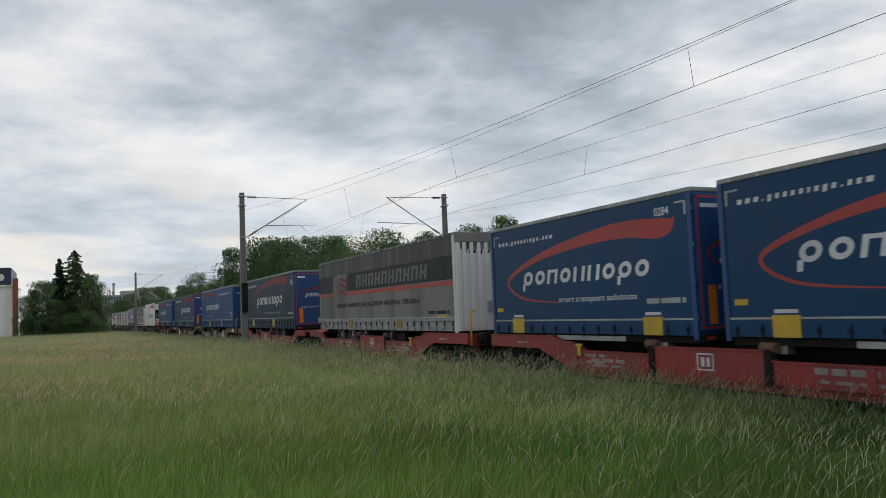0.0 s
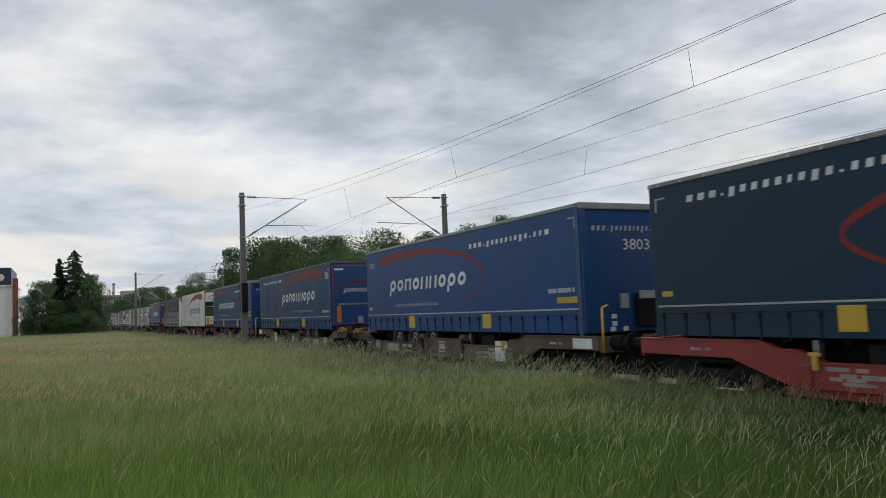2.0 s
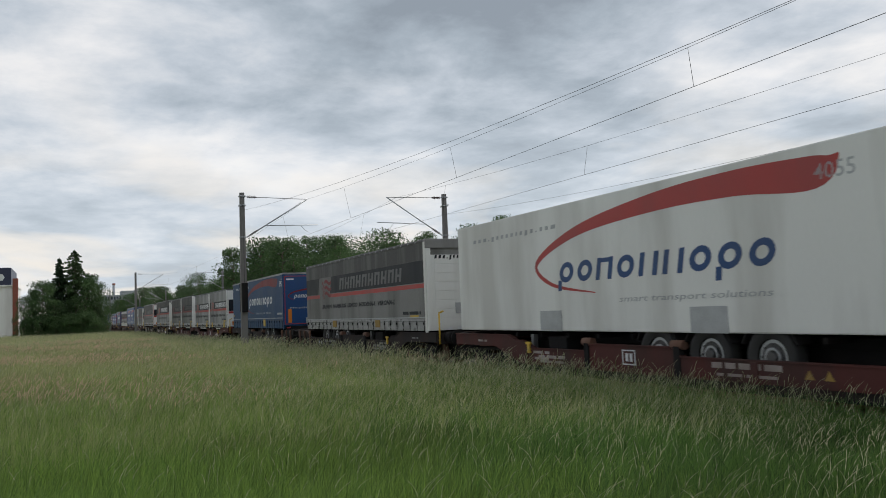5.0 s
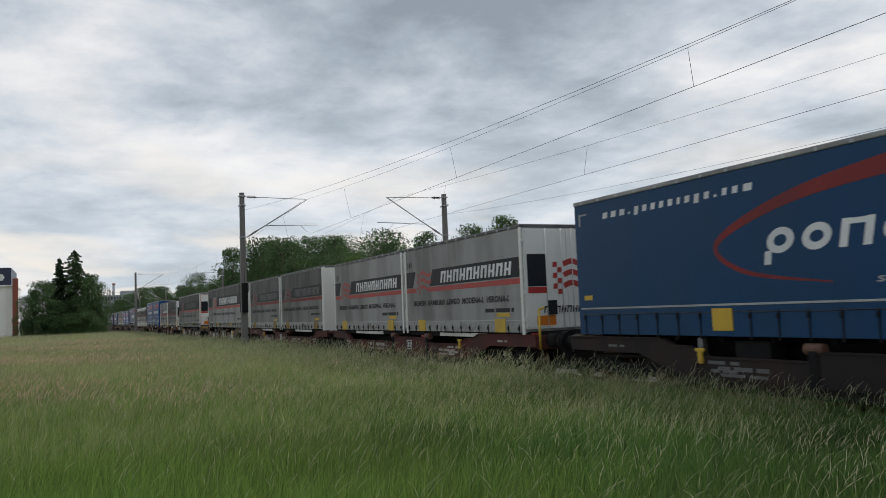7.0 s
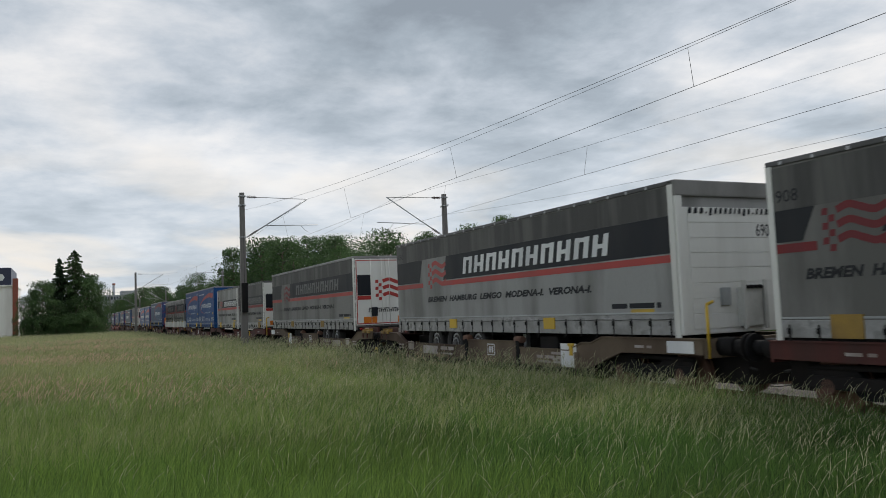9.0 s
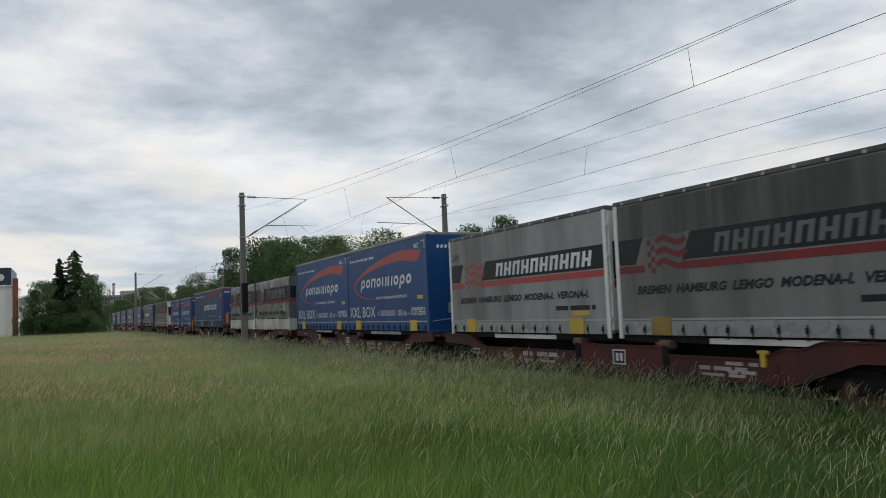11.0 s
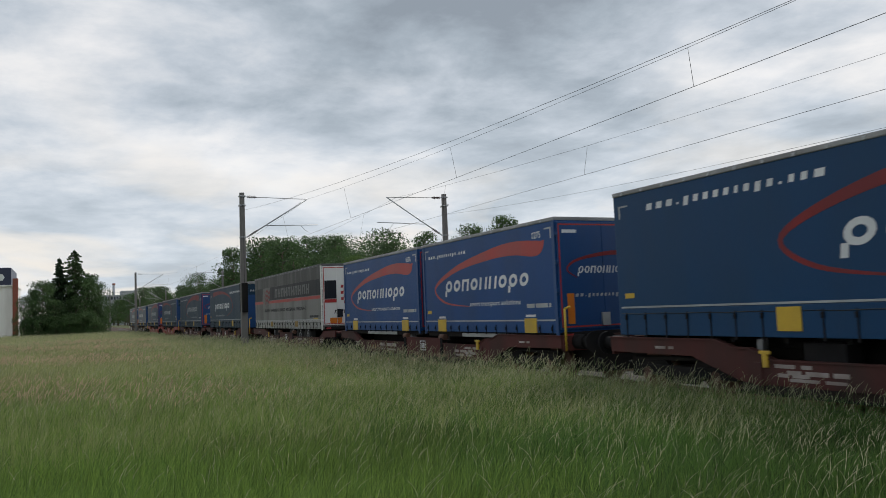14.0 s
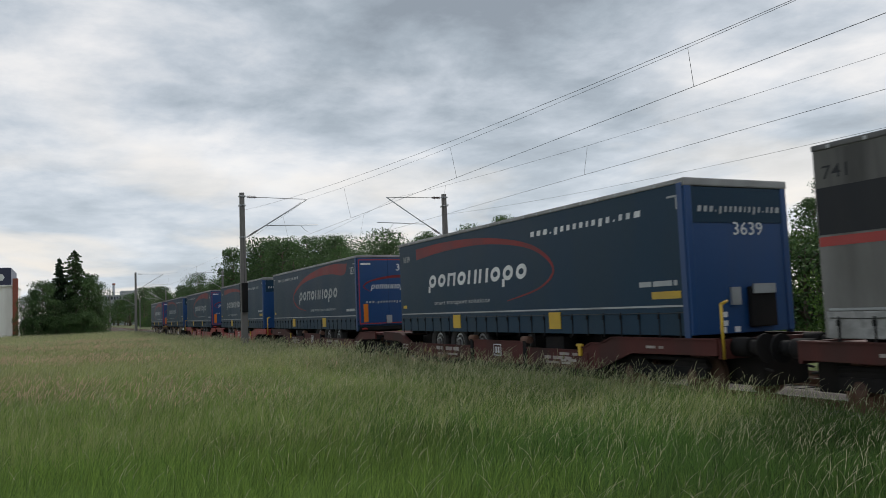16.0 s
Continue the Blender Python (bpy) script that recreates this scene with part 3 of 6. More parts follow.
def skirt(t, L, zlo, zhi, step, body, plates, roof_step=True):
    """The lower curtain edge with its straps and buckles, and the yellow lifting marks."""
    bm = B()
    bm_box(bm, 0.06, L - 0.06, SIDE - 0.012, SIDE + 0.02, zlo, zhi - 0.03, 0.008)
    part("curtain_hem", bm, M["silver_hem"] if body in (M["dirty"], M["grey"]) else body, t)
    bm = B()
    bm_box(bm, 0.10, L - 0.12, SIDE - 0.016, SIDE, zhi - 0.018, zhi + 0.018, 0.004)
    part("piping_strip", bm, M["dull"], t, "pale reflective strip")
    if L > 9:
        bm_wire("tie_cable", [(0.12 + k * (L - 0.24) / 24, SIDE - 0.02, zhi - 0.12 - (0.012 if k % 2 else 0.0)) for k in range(25)], 0.008, t)
    proto = None
    n = int((L - 0.5) / step)
    for i in range(n + 1):
        x = 0.25 + i * (L - 0.5) / n
        if any(a - 0.03 < x < b + 0.03 for a, b in plates):
            continue
        if proto is None:
            bm = B()
            bm_box(bm, -0.013, 0.013, SIDE - 0.022, SIDE - 0.010, zlo - 0.02, zhi - 0.10)
            bm_box(bm, -0.026, 0.026, SIDE - 0.045, SIDE - 0.018, zhi - 0.24, zhi - 0.15, 0.008)
            bm_box(bm, -0.020, 0.020, SIDE - 0.03, SIDE - 0.012, zlo - 0.05, zlo + 0.0)
            proto = part("strap", bm, M["black"], t)
            proto.location.x = x
        else:
            share("strap", proto, t, x)
    for a, b in plates:
        plate("lifting_mark", a, b, zlo + (0.10 if L > 9 else 0.0), zhi + (-0.06 if L > 9 else 0.05), M["old_yellow"] if body == M["dirty"] else M["yellow"], t, proud=0.03, label="yellow grab-edge marking plate")


def roof(t, L, top, material, bumps=True):
    bm = B()
    bm_box(bm, -0.01, L + 0.01, SIDE - 0.02, -SIDE + 0.02, top - 0.09, top, 0.02)
    part("roof", bm, material, t)
    proto = None
    for i in range(int(L / 0.6)):
        if proto is None:
            bm = B()
            bm_box(bm, -0.03, 0.03, SIDE - 0.032, SIDE - 0.015, top - 0.085, top - 0.03, 0.004)
            proto = part("roof_clip", bm, M["steel"], t)
            proto.location.x = 0.3
        else:
            share("roof_clip", proto, t, 0.3 + 0.6 * i)


def door_end(t, L, zlo, top, body, trim, art, number):
    """The doors at the leading end: leaves, red edging, locking bars, reflectors, hinges, under-run bar."""
    at = pose(L + 0.002, 0, 0, 0, 0, 90)
    for a, b in ((-1.25, -0.004), (0.004, 1.25)):
        bm = B()
        bm_box(bm, a, b, -0.045, 0.0, zlo + 0.16, top - 0.12, 0.008)
        part("door_leaf", bm, body, t).matrix_basis = at
    for a, b, c, d in ((-1.22, 1.22, top - 0.20, top - 0.165), (-1.22, 1.22, zlo + 0.2, zlo + 0.235), (-1.22, -1.185, zlo + 0.2, top - 0.165), (1.185, 1.22, zlo + 0.2, top - 0.165)):
        plate("edging_tape", a, b, c, d, trim, t, y=-0.045, proud=0.004, at=at)
    for x in () if art == "pan" else (-0.62, -0.16, 0.16, 0.62):
        bm = B()
        bm_cyl(bm, (x, -0.056, zlo + 0.12), (x, -0.056, top - 0.1), 0.01, seg=8)
        part("locking_bar", bm, body, t).matrix_basis = at
    for s in (-1, 1):
        for k in range(4):
            z = zlo + 0.4 + k * (top - zlo - 0.8) / 3
            bm = B()
            bm_box(bm, s * 1.275 - 0.06, s * 1.275 + 0.012, -0.07, -0.02, z - 0.04, z + 0.04, 0.008)
            part("hinge", bm, body, t).matrix_basis = at
    y = -0.051
    if art == "pan":
        for s in (-1.05, 0.87):
            plate("reflector", s, s + 0.19, zlo + 0.28, zlo + 0.98, M["orange"], t, y=y, at=at, label="upright orange reflective panel")
        o = part("emblem_arc", bm_swoosh([(1.05, top - 0.86, 0.13), (0.2, top - 0.85, 0.10), (-0.7, top - 1.0, 0.06), (-1.02, top - 1.22, 0.04), (-0.75, top - 1.42, 0.02)], y - 0.003, y), M["worn_red"], t)
        o.matrix_basis = at
        wordmark(-0.72, 0.85, top - 1.32, 0.17, 9, y, (0, 7), M["pale"], t, at)
        web_bars(-0.95, 0.95, top - 1.86, 0.10, y, M["dull"], t, at)
        if number:
            text(number, 0.35, top - 0.62, 0.72, 0.27, M["pale"], t, at, y)
        o = part("maker_badge", bm_bars(B(), -1.12, -0.72, top - 0.38, 0.075, (1,), y), M["pale"], t)
        o.matrix_basis = at
        plate("document_box", -0.12, 0.10, zlo + 0.22, zlo + 0.52, M["steel"], t, y=y, proud=0.05, at=at)
    else:
        for a, b in ((-1.17, -0.62), (0.62, 1.17)):
            plate("dark_band", a, b, top - 1.55, top - 0.75, M["band"], t, y=y, at=at)
            plate("red_stripe", a, b, top - 1.72, top - 1.57, M["red"], t, y=y, at=at)
        o = part("flag_emblem", bm_flag(-0.2, top - 1.65, 0.85, y), M["red"], t)
        o.matrix_basis = at
        wordmark(-0.75, 0.95, top - 2.22, 0.17, 10, y, (), M["band"], t, at, bar=True)
        for s in (-0.95, 0.48):
            plate("reflector", s, s + 0.55, zlo + 0.24, zlo + 0.48, M["orange"], t, y=y, at=at, label="orange reflective panel edged in red")
        plate("document_box", -0.62, -0.38, zlo + 0.5, zlo + 0.85, M["band"], t, y=y, proud=0.05, at=at)
        if number:
            text(number, 0.55, top - 0.5, 0.4, 0.2, M["band"], t, at, y)
    bm = B()
    bm_box(bm, -1.2, 1.2, -0.02, 0.1, zlo - 0.04, zlo + 0.1, 0.01)
    part("rear_bumper", bm, M["black"], t).matrix_basis = at
    for s in (-1.12, 0.86):
        plate("tail_lamp", s, s + 0.2, zlo, zlo + 0.06, M["red"], t, y=-0.02, proud=0.02, at=at)


def plain_end(t, L, zlo, top, body, number, sheeted):
    """The closed end of a swap body: a sheeted wall with a number, or a smooth white wall with a dark wordmark."""
    at = pose(L + 0.002, 0, 0, 0, 0, 90)
    bm = B()
    bm_box(bm, -1.2, 1.2, -0.03, 0.0, zlo + 0.06, top - 0.1, 0.012)
    part("end_wall", bm, body, t).matrix_basis = at
    y = -0.031
    for s in (-1, 1):
        bm = B()
        bm_box(bm, s * 1.23 - 0.05, s * 1.23 + 0.05, -0.05, 0.02, zlo, top - 0.06, 0.015)
        part("corner_post", bm, body, t).matrix_basis = at
    bm = B()
    bm_box(bm, -1.26, 1.26, -0.06, 0.05, zlo, zlo + 0.09, 0.015)
    part("sill_bar", bm, body, t).matrix_basis = at
    if sheeted:
        web_bars(-0.95, 1.0, top - 0.5, 0.14, y, M["pale"], t, at)
        text(number, -0.1, top - 1.6, 0.55, 0.2, M["pale"], t, at, y - 0.001)
        plate("document_box", -0.62, -0.40, zlo + 0.62, zlo + 0.95, M["steel"], t, y=y, proud=0.05, at=at)
        bm = B()
        bm_tube(bm, [(-1.2, y - 0.012, zlo + 0.38), (-0.3, y - 0.012, zlo + 0.46), (0.4, y - 0.012, zlo + 0.44), (1.2, y - 0.012, zlo + 0.52)], 0.012, 6)
        part("lashing_rope", bm, M["dull"], t).matrix_basis = at
    else:
        wordmark(-0.8, 0.95, top - 0.88, 0.2, 10, y, (), M["band"], t, at, bar=True)
        for x in (-0.4, 0.4):
            bm = B()
            bm_box(bm, x - 0.012, x + 0.012, y - 0.006, y + 0.004, zlo + 0.12, top - 0.14)
            part("panel_joint", bm, M["white"], t).matrix_basis = at


def front_end(t, L, zlo, top, body, number, style):
    """The bulkhead at the leading end, with corner posts, a top flap and the coupling panel."""
    at = pose(L + 0.002, 0, 0, 0, 0, 90)
    bm = B()
    bm_box(bm, -1.2, 1.2, -0.03, 0.0, zlo, top - 0.5, 0.01)
    part("bulkhead", bm, body, t).matrix_basis = at
    if style == "ribs":
        proto = None
        for k in range(9):
            bm = B()
            bm_box(bm, -1.06 + 0.24 * k, -0.94 + 0.24 * k, -0.065, -0.03, zlo + 0.05, top - 0.3, 0.02)
            part("rib", bm, body, t).matrix_basis = at
    elif style == "boards":
        for k in range(8):
            z = zlo + 0.1 + k * (top - zlo - 0.6) / 8
            bm = B()
            bm_box(bm, -1.0, 1.18, -0.042, -0.03, z, z + (top - zlo - 0.6) / 8 - 0.012, 0.004)
            part("board", bm, body, t).matrix_basis = at
    for s in (-1, 1):
        bm = B()
        bm_box(bm, s * 1.2 - 0.075, s * 1.2 + 0.075, -0.06, 0.05, zlo, top - 0.08, 0.025)
        part("corner_post", bm, body, t).matrix_basis = at
    bm = B()
    bm_box(bm, -1.295, 1.295, -0.07, 0.16, top - (0.15 if style == "pan" else 0.3), top + 0.006, 0.03)
    part("top_flap", bm, M["roof"] if style == "pan" else M["dirty"], t, "tarpaulin flap folded over the front edge").matrix_basis = at
    y = -0.052
    web_bars(-1.0, 1.05, top - 0.62, 0.15, y, M["dull"] if style == "pan" else M["band"], t, at)
    if number:
        text(number, -0.15 if style == "pan" else 0.7, top - 1.05, 0.75 if style == "pan" else 0.35, 0.25, M["pale"] if style == "pan" else M["band"], t, at, -0.046)
    bm = B()
    bm_box(bm, 0.1, 0.75, -0.14, -0.03, zlo + 0.1, zlo + 0.85, 0.03)
    part("coupling_recess", bm, M["black"] if style != "boards" else M["worn_white"], t).matrix_basis = at
    if style == "boards":
        for x in (0.12, 0.66):
            bm = B()
            bm_box(bm, x, x + 0.08, -0.19, -0.14, zlo + 0.05, zlo + 0.98, 0.012)
            part("recess_post", bm, M["worn_white"], t).matrix_basis = at
        for x in (0.25, 0.36, 0.47, 0.58):
            bm = B()
            bm_cyl(bm, (x, -0.14, zlo + 0.86), (x, -0.21, zlo + 0.84), 0.035, seg=8)
            part("air_connector", bm, M["black"], t).matrix_basis = at
    if style != "boards":
        plate("step_panel", 0.14, 0.70, zlo + 0.72, zlo + 0.9, M["steel"], t, y=-0.14, proud=0.04, at=at)
    plate("document_box", -0.32, -0.1, zlo + 0.52, zlo + 0.85, M["steel"], t, y=-0.03, proud=0.06, at=at)
    for a, z in ((-0.55, 0.3), (-0.55, 0.14), (-0.6, 0.02), (-0.25, 0.02)):
        plate("warning_label", a, a + 0.14, zlo + z, zlo + z + 0.1, M["pale"], t, y=-0.03, proud=0.004, at=at)


SWOOSH_A = [(12.45, 3.84, 0.02), (12.0, 3.63, 0.46), (10.4, 3.72, 0.40), (8.3, 3.68, 0.32), (5.8, 3.40, 0.20), (4.16, 2.80, 0.11), (4.75, 2.27, 0.08), (6.4, 2.03, 0.02)]
SWOOSH_B = [(1.4, 3.62, 0.34), (3.6, 3.70, 0.26), (6.1, 3.62, 0.17), (8.3, 3.28, 0.11), (9.26, 2.72, 0.08), (8.7, 2.28, 0.05), (7.1, 2.0, 0.02)]
SWOOSH_C = [(7.1, 3.38, 0.02), (6.75, 3.22, 0.36), (5.6, 3.30, 0.34), (4.3, 3.24, 0.27), (2.3, 2.98, 0.16), (0.86, 2.50, 0.09), (1.5, 2.05, 0.06), (3.1, 1.90, 0.02)]
Y1 = SIDE - 0.001


def pan_side(t, L, kind, number, faded=False, up=0.0):
    ink = M["dull"] if faded else M["pale"]
    q = L / 7.45
    knots = {"A": SWOOSH_A, "B": SWOOSH_B, "C": SWOOSH_C}[kind]
    part("emblem_arc", bm_swoosh([(x * (q * 0.985 if kind == "C" else 1), z + up, w) for x, z, w in knots], Y1 - 0.003, Y1), M["red"] if kind == "C" else M["worn_red"], t, "red tapering arc printed on the curtain")
    a, b, z, h = {"A": (5.2, 11.25, 2.52, 0.41), "B": (2.3, 8.2, 2.52, 0.38), "C": (1.55 * q, 6.3 * q, 2.34, 0.33)}[kind]
    wordmark(a, b, z + up, h, 9, Y1 - 0.001, (0, 7), ink, t)
    a, b = {"A": (7.1, 10.86), "B": (2.65, 6.17), "C": (3.05 * q, 5.81 * q)}[kind]
    text("smart transport solutions", a, (1.86 if kind == "C" else 1.95) + up, b - a, 0.17, M["dull"] if faded or kind != "C" else M["pale"], t, shear=0.15)
    a, b, z = {"A": (1.0, 5.0, 3.60), "B": (8.34, 12.4, 3.50), "C": (0.41 * q, 2.9 * q, 3.39)}[kind]
    web_bars(a, b, z + up, 0.17 if kind != "C" else 0.115, Y1, ink, t)
    z = (1.80 if kind == "C" else 1.92) + (0.06 if up else 0)
    part("code_line", bm_bars(B(), L - 1.35, L - 0.28, z + (0.20 if kind == "B" else 0), 0.10, (4, 6, 1), Y1), M["dull"], t)
    if number and kind != "B":
        text(number, L - (0.78 if kind == "A" else 1.0), {"A": 3.36, "C": 3.45}[kind] + up, 0.5 if kind == "A" else 0.40, 0.3 if kind == "A" else 0.16, ink, t)
    elif number:
        text(number, 0.32, 3.42, 0.55, 0.2, M["dull"], t)
    for x, s in ((0.15, 1), (L - 0.15, -1)):
        if kind == "B" and s == 1:
            continue
        bm = B()
        zz = 3.78 if kind != "C" else 3.66 + up
        bm_box(bm, min(x, x + s * 0.28), max(x, x + s * 0.28), Y1 - 0.003, Y1, zz - 0.035, zz)
        bm_box(bm, min(x, x + s * 0.05), max(x, x + s * 0.05), Y1 - 0.003, Y1, zz - 0.26, zz - 0.0351)
        part("corner_mark", bm, M["dull"], t)
    if up > 0.2:
        plate("yellow_label", L - 0.85, L - 0.4, 2.22, 2.34, M["yellow"], t)
    else:
        plate("yellow_label", 0.22, 0.5, 1.72 if kind == "C" else 1.92, 1.82 if kind == "C" else 2.02, M["yellow"], t)
    if kind == "B":
        plate("yellow_label", L - 1.0, L - 0.2, 1.88, 2.02, M["yellow"], t)


def terra_side(t, L, number, faded=False, cities="BREMEN  HAMBURG  LEMGO  MODENA-I.  VERONA-I.", up=0.0, y=None):
    s = L / 13.62
    k = 1.0 if s > 0.9 else 0.62
    y = Y1 if y is None else y
    zb, zt = (2.72 + up, 3.42 + up) if s > 0.9 or y != Y1 else (2.58 + up, 3.08 + up)
    q = L / 7.45
    if (faded or L > 9) and y == Y1:
        plate("upper_panel", 0.01, L - 0.15, zt + 0.002, 3.97 if L > 9 else 3.76 + up, M["soot"], t, y=y + 0.001, proud=0.003, label="sooty dark upper part of the tarpaulin")
    for a, b in () if y != Y1 else ((0.02, 2.1 * s if s > 0.9 else 0.85 * q), (3.6 * s if s > 0.9 else 1.9 * q, L - 0.06)):
        bm = B()
        bm_plate(bm, [(a, zb), (b - (0.25 if a < 1 else 0), zb), (b, zt), (a + (0.25 if a > 1 else 0), zt)], y - 0.003, y)
        part("dark_band", bm, M["band"], t, "dark printed band")
        plate("red_stripe", a, b, zb - 0.17, zb - 0.03, M["worn_red"] if faded and s < 0.9 else M["red"], t, y=y)
    part("flag_emblem", bm_flag(2.75 if s > 0.9 else 1.15 * q, zb - 0.12, 0.8 if s > 0.9 or y != Y1 else 0.68, y - 0.001), M["worn_red"] if faded else M["red"], t, "red wavy flag emblem with a chequered hoist")
    a, b = (4.9, 11.7) if s > 0.9 else (2.7 * q, 6.95 * q)
    wordmark(a, b, zb + (0.11 if zt - zb > 0.6 else 0.07), 0.46 if zt - zb > 0.6 else 0.34, 10, y - 0.0035, (), M["faint"] if faded else M["pale"], t, stroke=0.26, bar=True)
    a, b = (2.45, 10.95) if s > 0.9 else (0.61 * q, 6.74 * q)
    text(cities, a, (2.08 if s > 0.9 else 1.98) + up, b - a, 0.17, M["band"], t, y=y - 0.004, shear=0.25)
    if number:
        text(number, 0.15, zt + 0.12, 0.42, 0.2, M["band"], t, y=y - 0.004)
    part("code_line", bm_bars(B(), L - 2.0, L - 0.5, 1.72 + up, 0.1, (4, 6, 1), y), M["band"], t)
    plate("yellow_label", L - 1.4, L - 0.7, 1.60, 1.70, M["yellow"], t, y=y if y == Y1 else -1.29)


def running_gear(t, L, front_right):
    bm = B()
    for s in (-0.5, 0.5):
        bm_box(bm, 0.4, L - 0.4, s - 0.05, s + 0.05, 0.98, 1.17, 0.01)
    for k in range(12):
        x = 0.6 + k * (L - 1.2) / 11
        bm_box(bm, x - 0.04, x + 0.04, -1.15, 1.15, 1.1, 1.2)
    part("chassis", bm, M["black"], t)
    xs = (8.2, 9.55, 10.9) if not front_right else (2.75, 4.1, 5.45)
    wheel_set(t, xs, 1.08)
    for x in xs:
        bm = B()
        bm_cyl(bm, (x, -0.95, 0.87), (x, 0.95, 0.87), 0.06, seg=8)
        part("axle", bm, M["black"], t)
        bm = B()
        pts = [(x + 0.6 * math.cos(a), 0.87 + 0.58 * math.sin(a), 0.03) for a in [math.pi * (0.12 + 0.76 * i / 8) for i in range(9)]]
        sub = bm_swoosh(pts, -1.25, -0.9)
        bm.free()
        part("mudguard", sub, M["black"], t)
    a = 4.3 if not front_right else 8.6
    bm = B()
    bm_box(bm, a, a + 0.75, -1.15, -0.75, 0.72, 1.12, 0.03)
    part("storage_box", bm, M["black"], t)
    bm = B()
    bm_box(bm, a - 1.1, a - 0.98, -0.95, -0.82, 0.6, 1.15, 0.01)
    part("landing_leg", bm, M["steel"], t)


def semi(name_label, body, roof_mat, art, number, front_right, faded=False, body_end=None, style="pan", cities=None, category="trailer"):
    L, top = 13.62, 4.07
    t = thing("semi_trailer", name_label, category, "semi-trailers on the train")
    bm = B()
    bm_box(bm, 0.0, L, SIDE, -SIDE, 1.2, top - 0.07, 0.012)
    part("curtain", bm, body, t)
    roof(t, L, top, roof_mat)
    skirt(t, L, 1.2, 1.74 if art == "pan" else 1.62, 0.55, body, ((3.97, 4.43), (9.03, 9.5)))
    running_gear(t, L, front_right)
    if art == "pan":
        pan_side(t, L, "B" if front_right else "A", number, faded)
    else:
        terra_side(t, L, number if style != "plain" else "", faded, cities or "BREMEN  HAMBURG  LEMGO  MODENA-I.  VERONA-I.")
    if front_right:
        front_end(t, L, 1.2, top, body_end or M["navy"], number, "pan" if art == "pan" else style)
        if body == M["slate"]:
            plate("upper_sheet", -1.12, 1.12, top - 0.82, top - 0.16, M["slate"], t, y=-0.03, proud=0.016, at=pose(L + 0.002, 0, 0, 0, 0, 90), label="dark slate sheet over the bulkhead")
    else:
        door_end(t, L, 1.2, top, body_end or M["navy"], M["red"], art, number)
    for s in (-1, 1):
        bm = B()
        bm_box(bm, L - 0.14, L + 0.006, s * 1.283 - 0.02, s * 1.283 + 0.02, 1.15, top - 0.08, 0.012)
        part("corner_pillar", bm, body_end or M["navy"], t)
    return t


def swap(name_label, body, art, number, top=3.88, end="pan", faded=False, L=7.45, cities=None, end_mat=None):
    t = thing("swap_body", name_label, "swap body", "swap bodies on the train")
    up = top - 3.88
    bm = B()
    bm_box(bm, 0.0, L, SIDE, -SIDE, 1.2, top - 0.07, 0.012)
    part("curtain", bm, body, t)
    roof(t, L, top, M["roof"] if art == "pan" else M["dark_roof"])
    skirt(t, L, 1.2, 1.5, 0.5, body, ((1.0, 1.53), (L - 1.46, L - 0.92)))
    if art == "pan":
        pan_side(t, L, "C", number, faded, up)
        if up > 0.2:
            text("XXL BOX", 0.25, 1.66, 2.85, 0.40, M["pale"], t)
            text("= 38 EURO - 25 to - 120 cbm", 3.35, 1.70, 4.2, 0.2, M["pale"], t)
        else:
            for a in (1.03, L - 1.42):
                part("maker_badge", bm_bars(B(), a, a + 0.45, 1.58, 0.06, (1,), Y1), M["pale"], t)
    else:
        terra_side(t, L, number, faded, cities or "BREMEN  HAMBURG  LEMGO  MODENA-I.  VERONA-I.", up=up)
    if end in ("sheet", "plain"):
        plain_end(t, L, 1.12, top, M["bright"] if end == "sheet" else M["white"], number, end == "sheet")
    elif end:
        door_end(t, L, 1.12, top, end_mat or M["navy"], M["red"] if art == "pan" else M["white"], end, number if art != "pan" else "")
    for s in (-1, 1):
        for a in (0.0, L - 0.1):
            bm = B()
            bm_box(bm, a - 0.004, a + 0.104, s * 1.28 - 0.02, s * 1.28 + 0.02, 1.12, top - 0.08, 0.01)
            part("corner_pillar", bm, end_mat or M["navy"], t)
    bm = B()
    bm_box(bm, 0.05, L - 0.05, -1.2, 1.2, 1.06, 1.2, 0.01)
    part("floor_frame", bm, M["black"], t)
    for a in (0.95, L - 1.15):
        for s in (-1, 1):
            bm = B()
            bm_box(bm, a, a + 0.2, s * 1.1 - 0.1, s * 1.1 + 0.1, 0.93, 1.07, 0.01)
            part("corner_casting", bm, M["red_frame"] if art != "pan" else M["steel"], t)
    bm = B()
    bm_box(bm, 2.4, 5.3, SIDE + 0.06, SIDE + 0.14, 1.06, 1.16)
    part("side_rail", bm, M["white"] if art != "pan" else M["steel"], t)
    return t


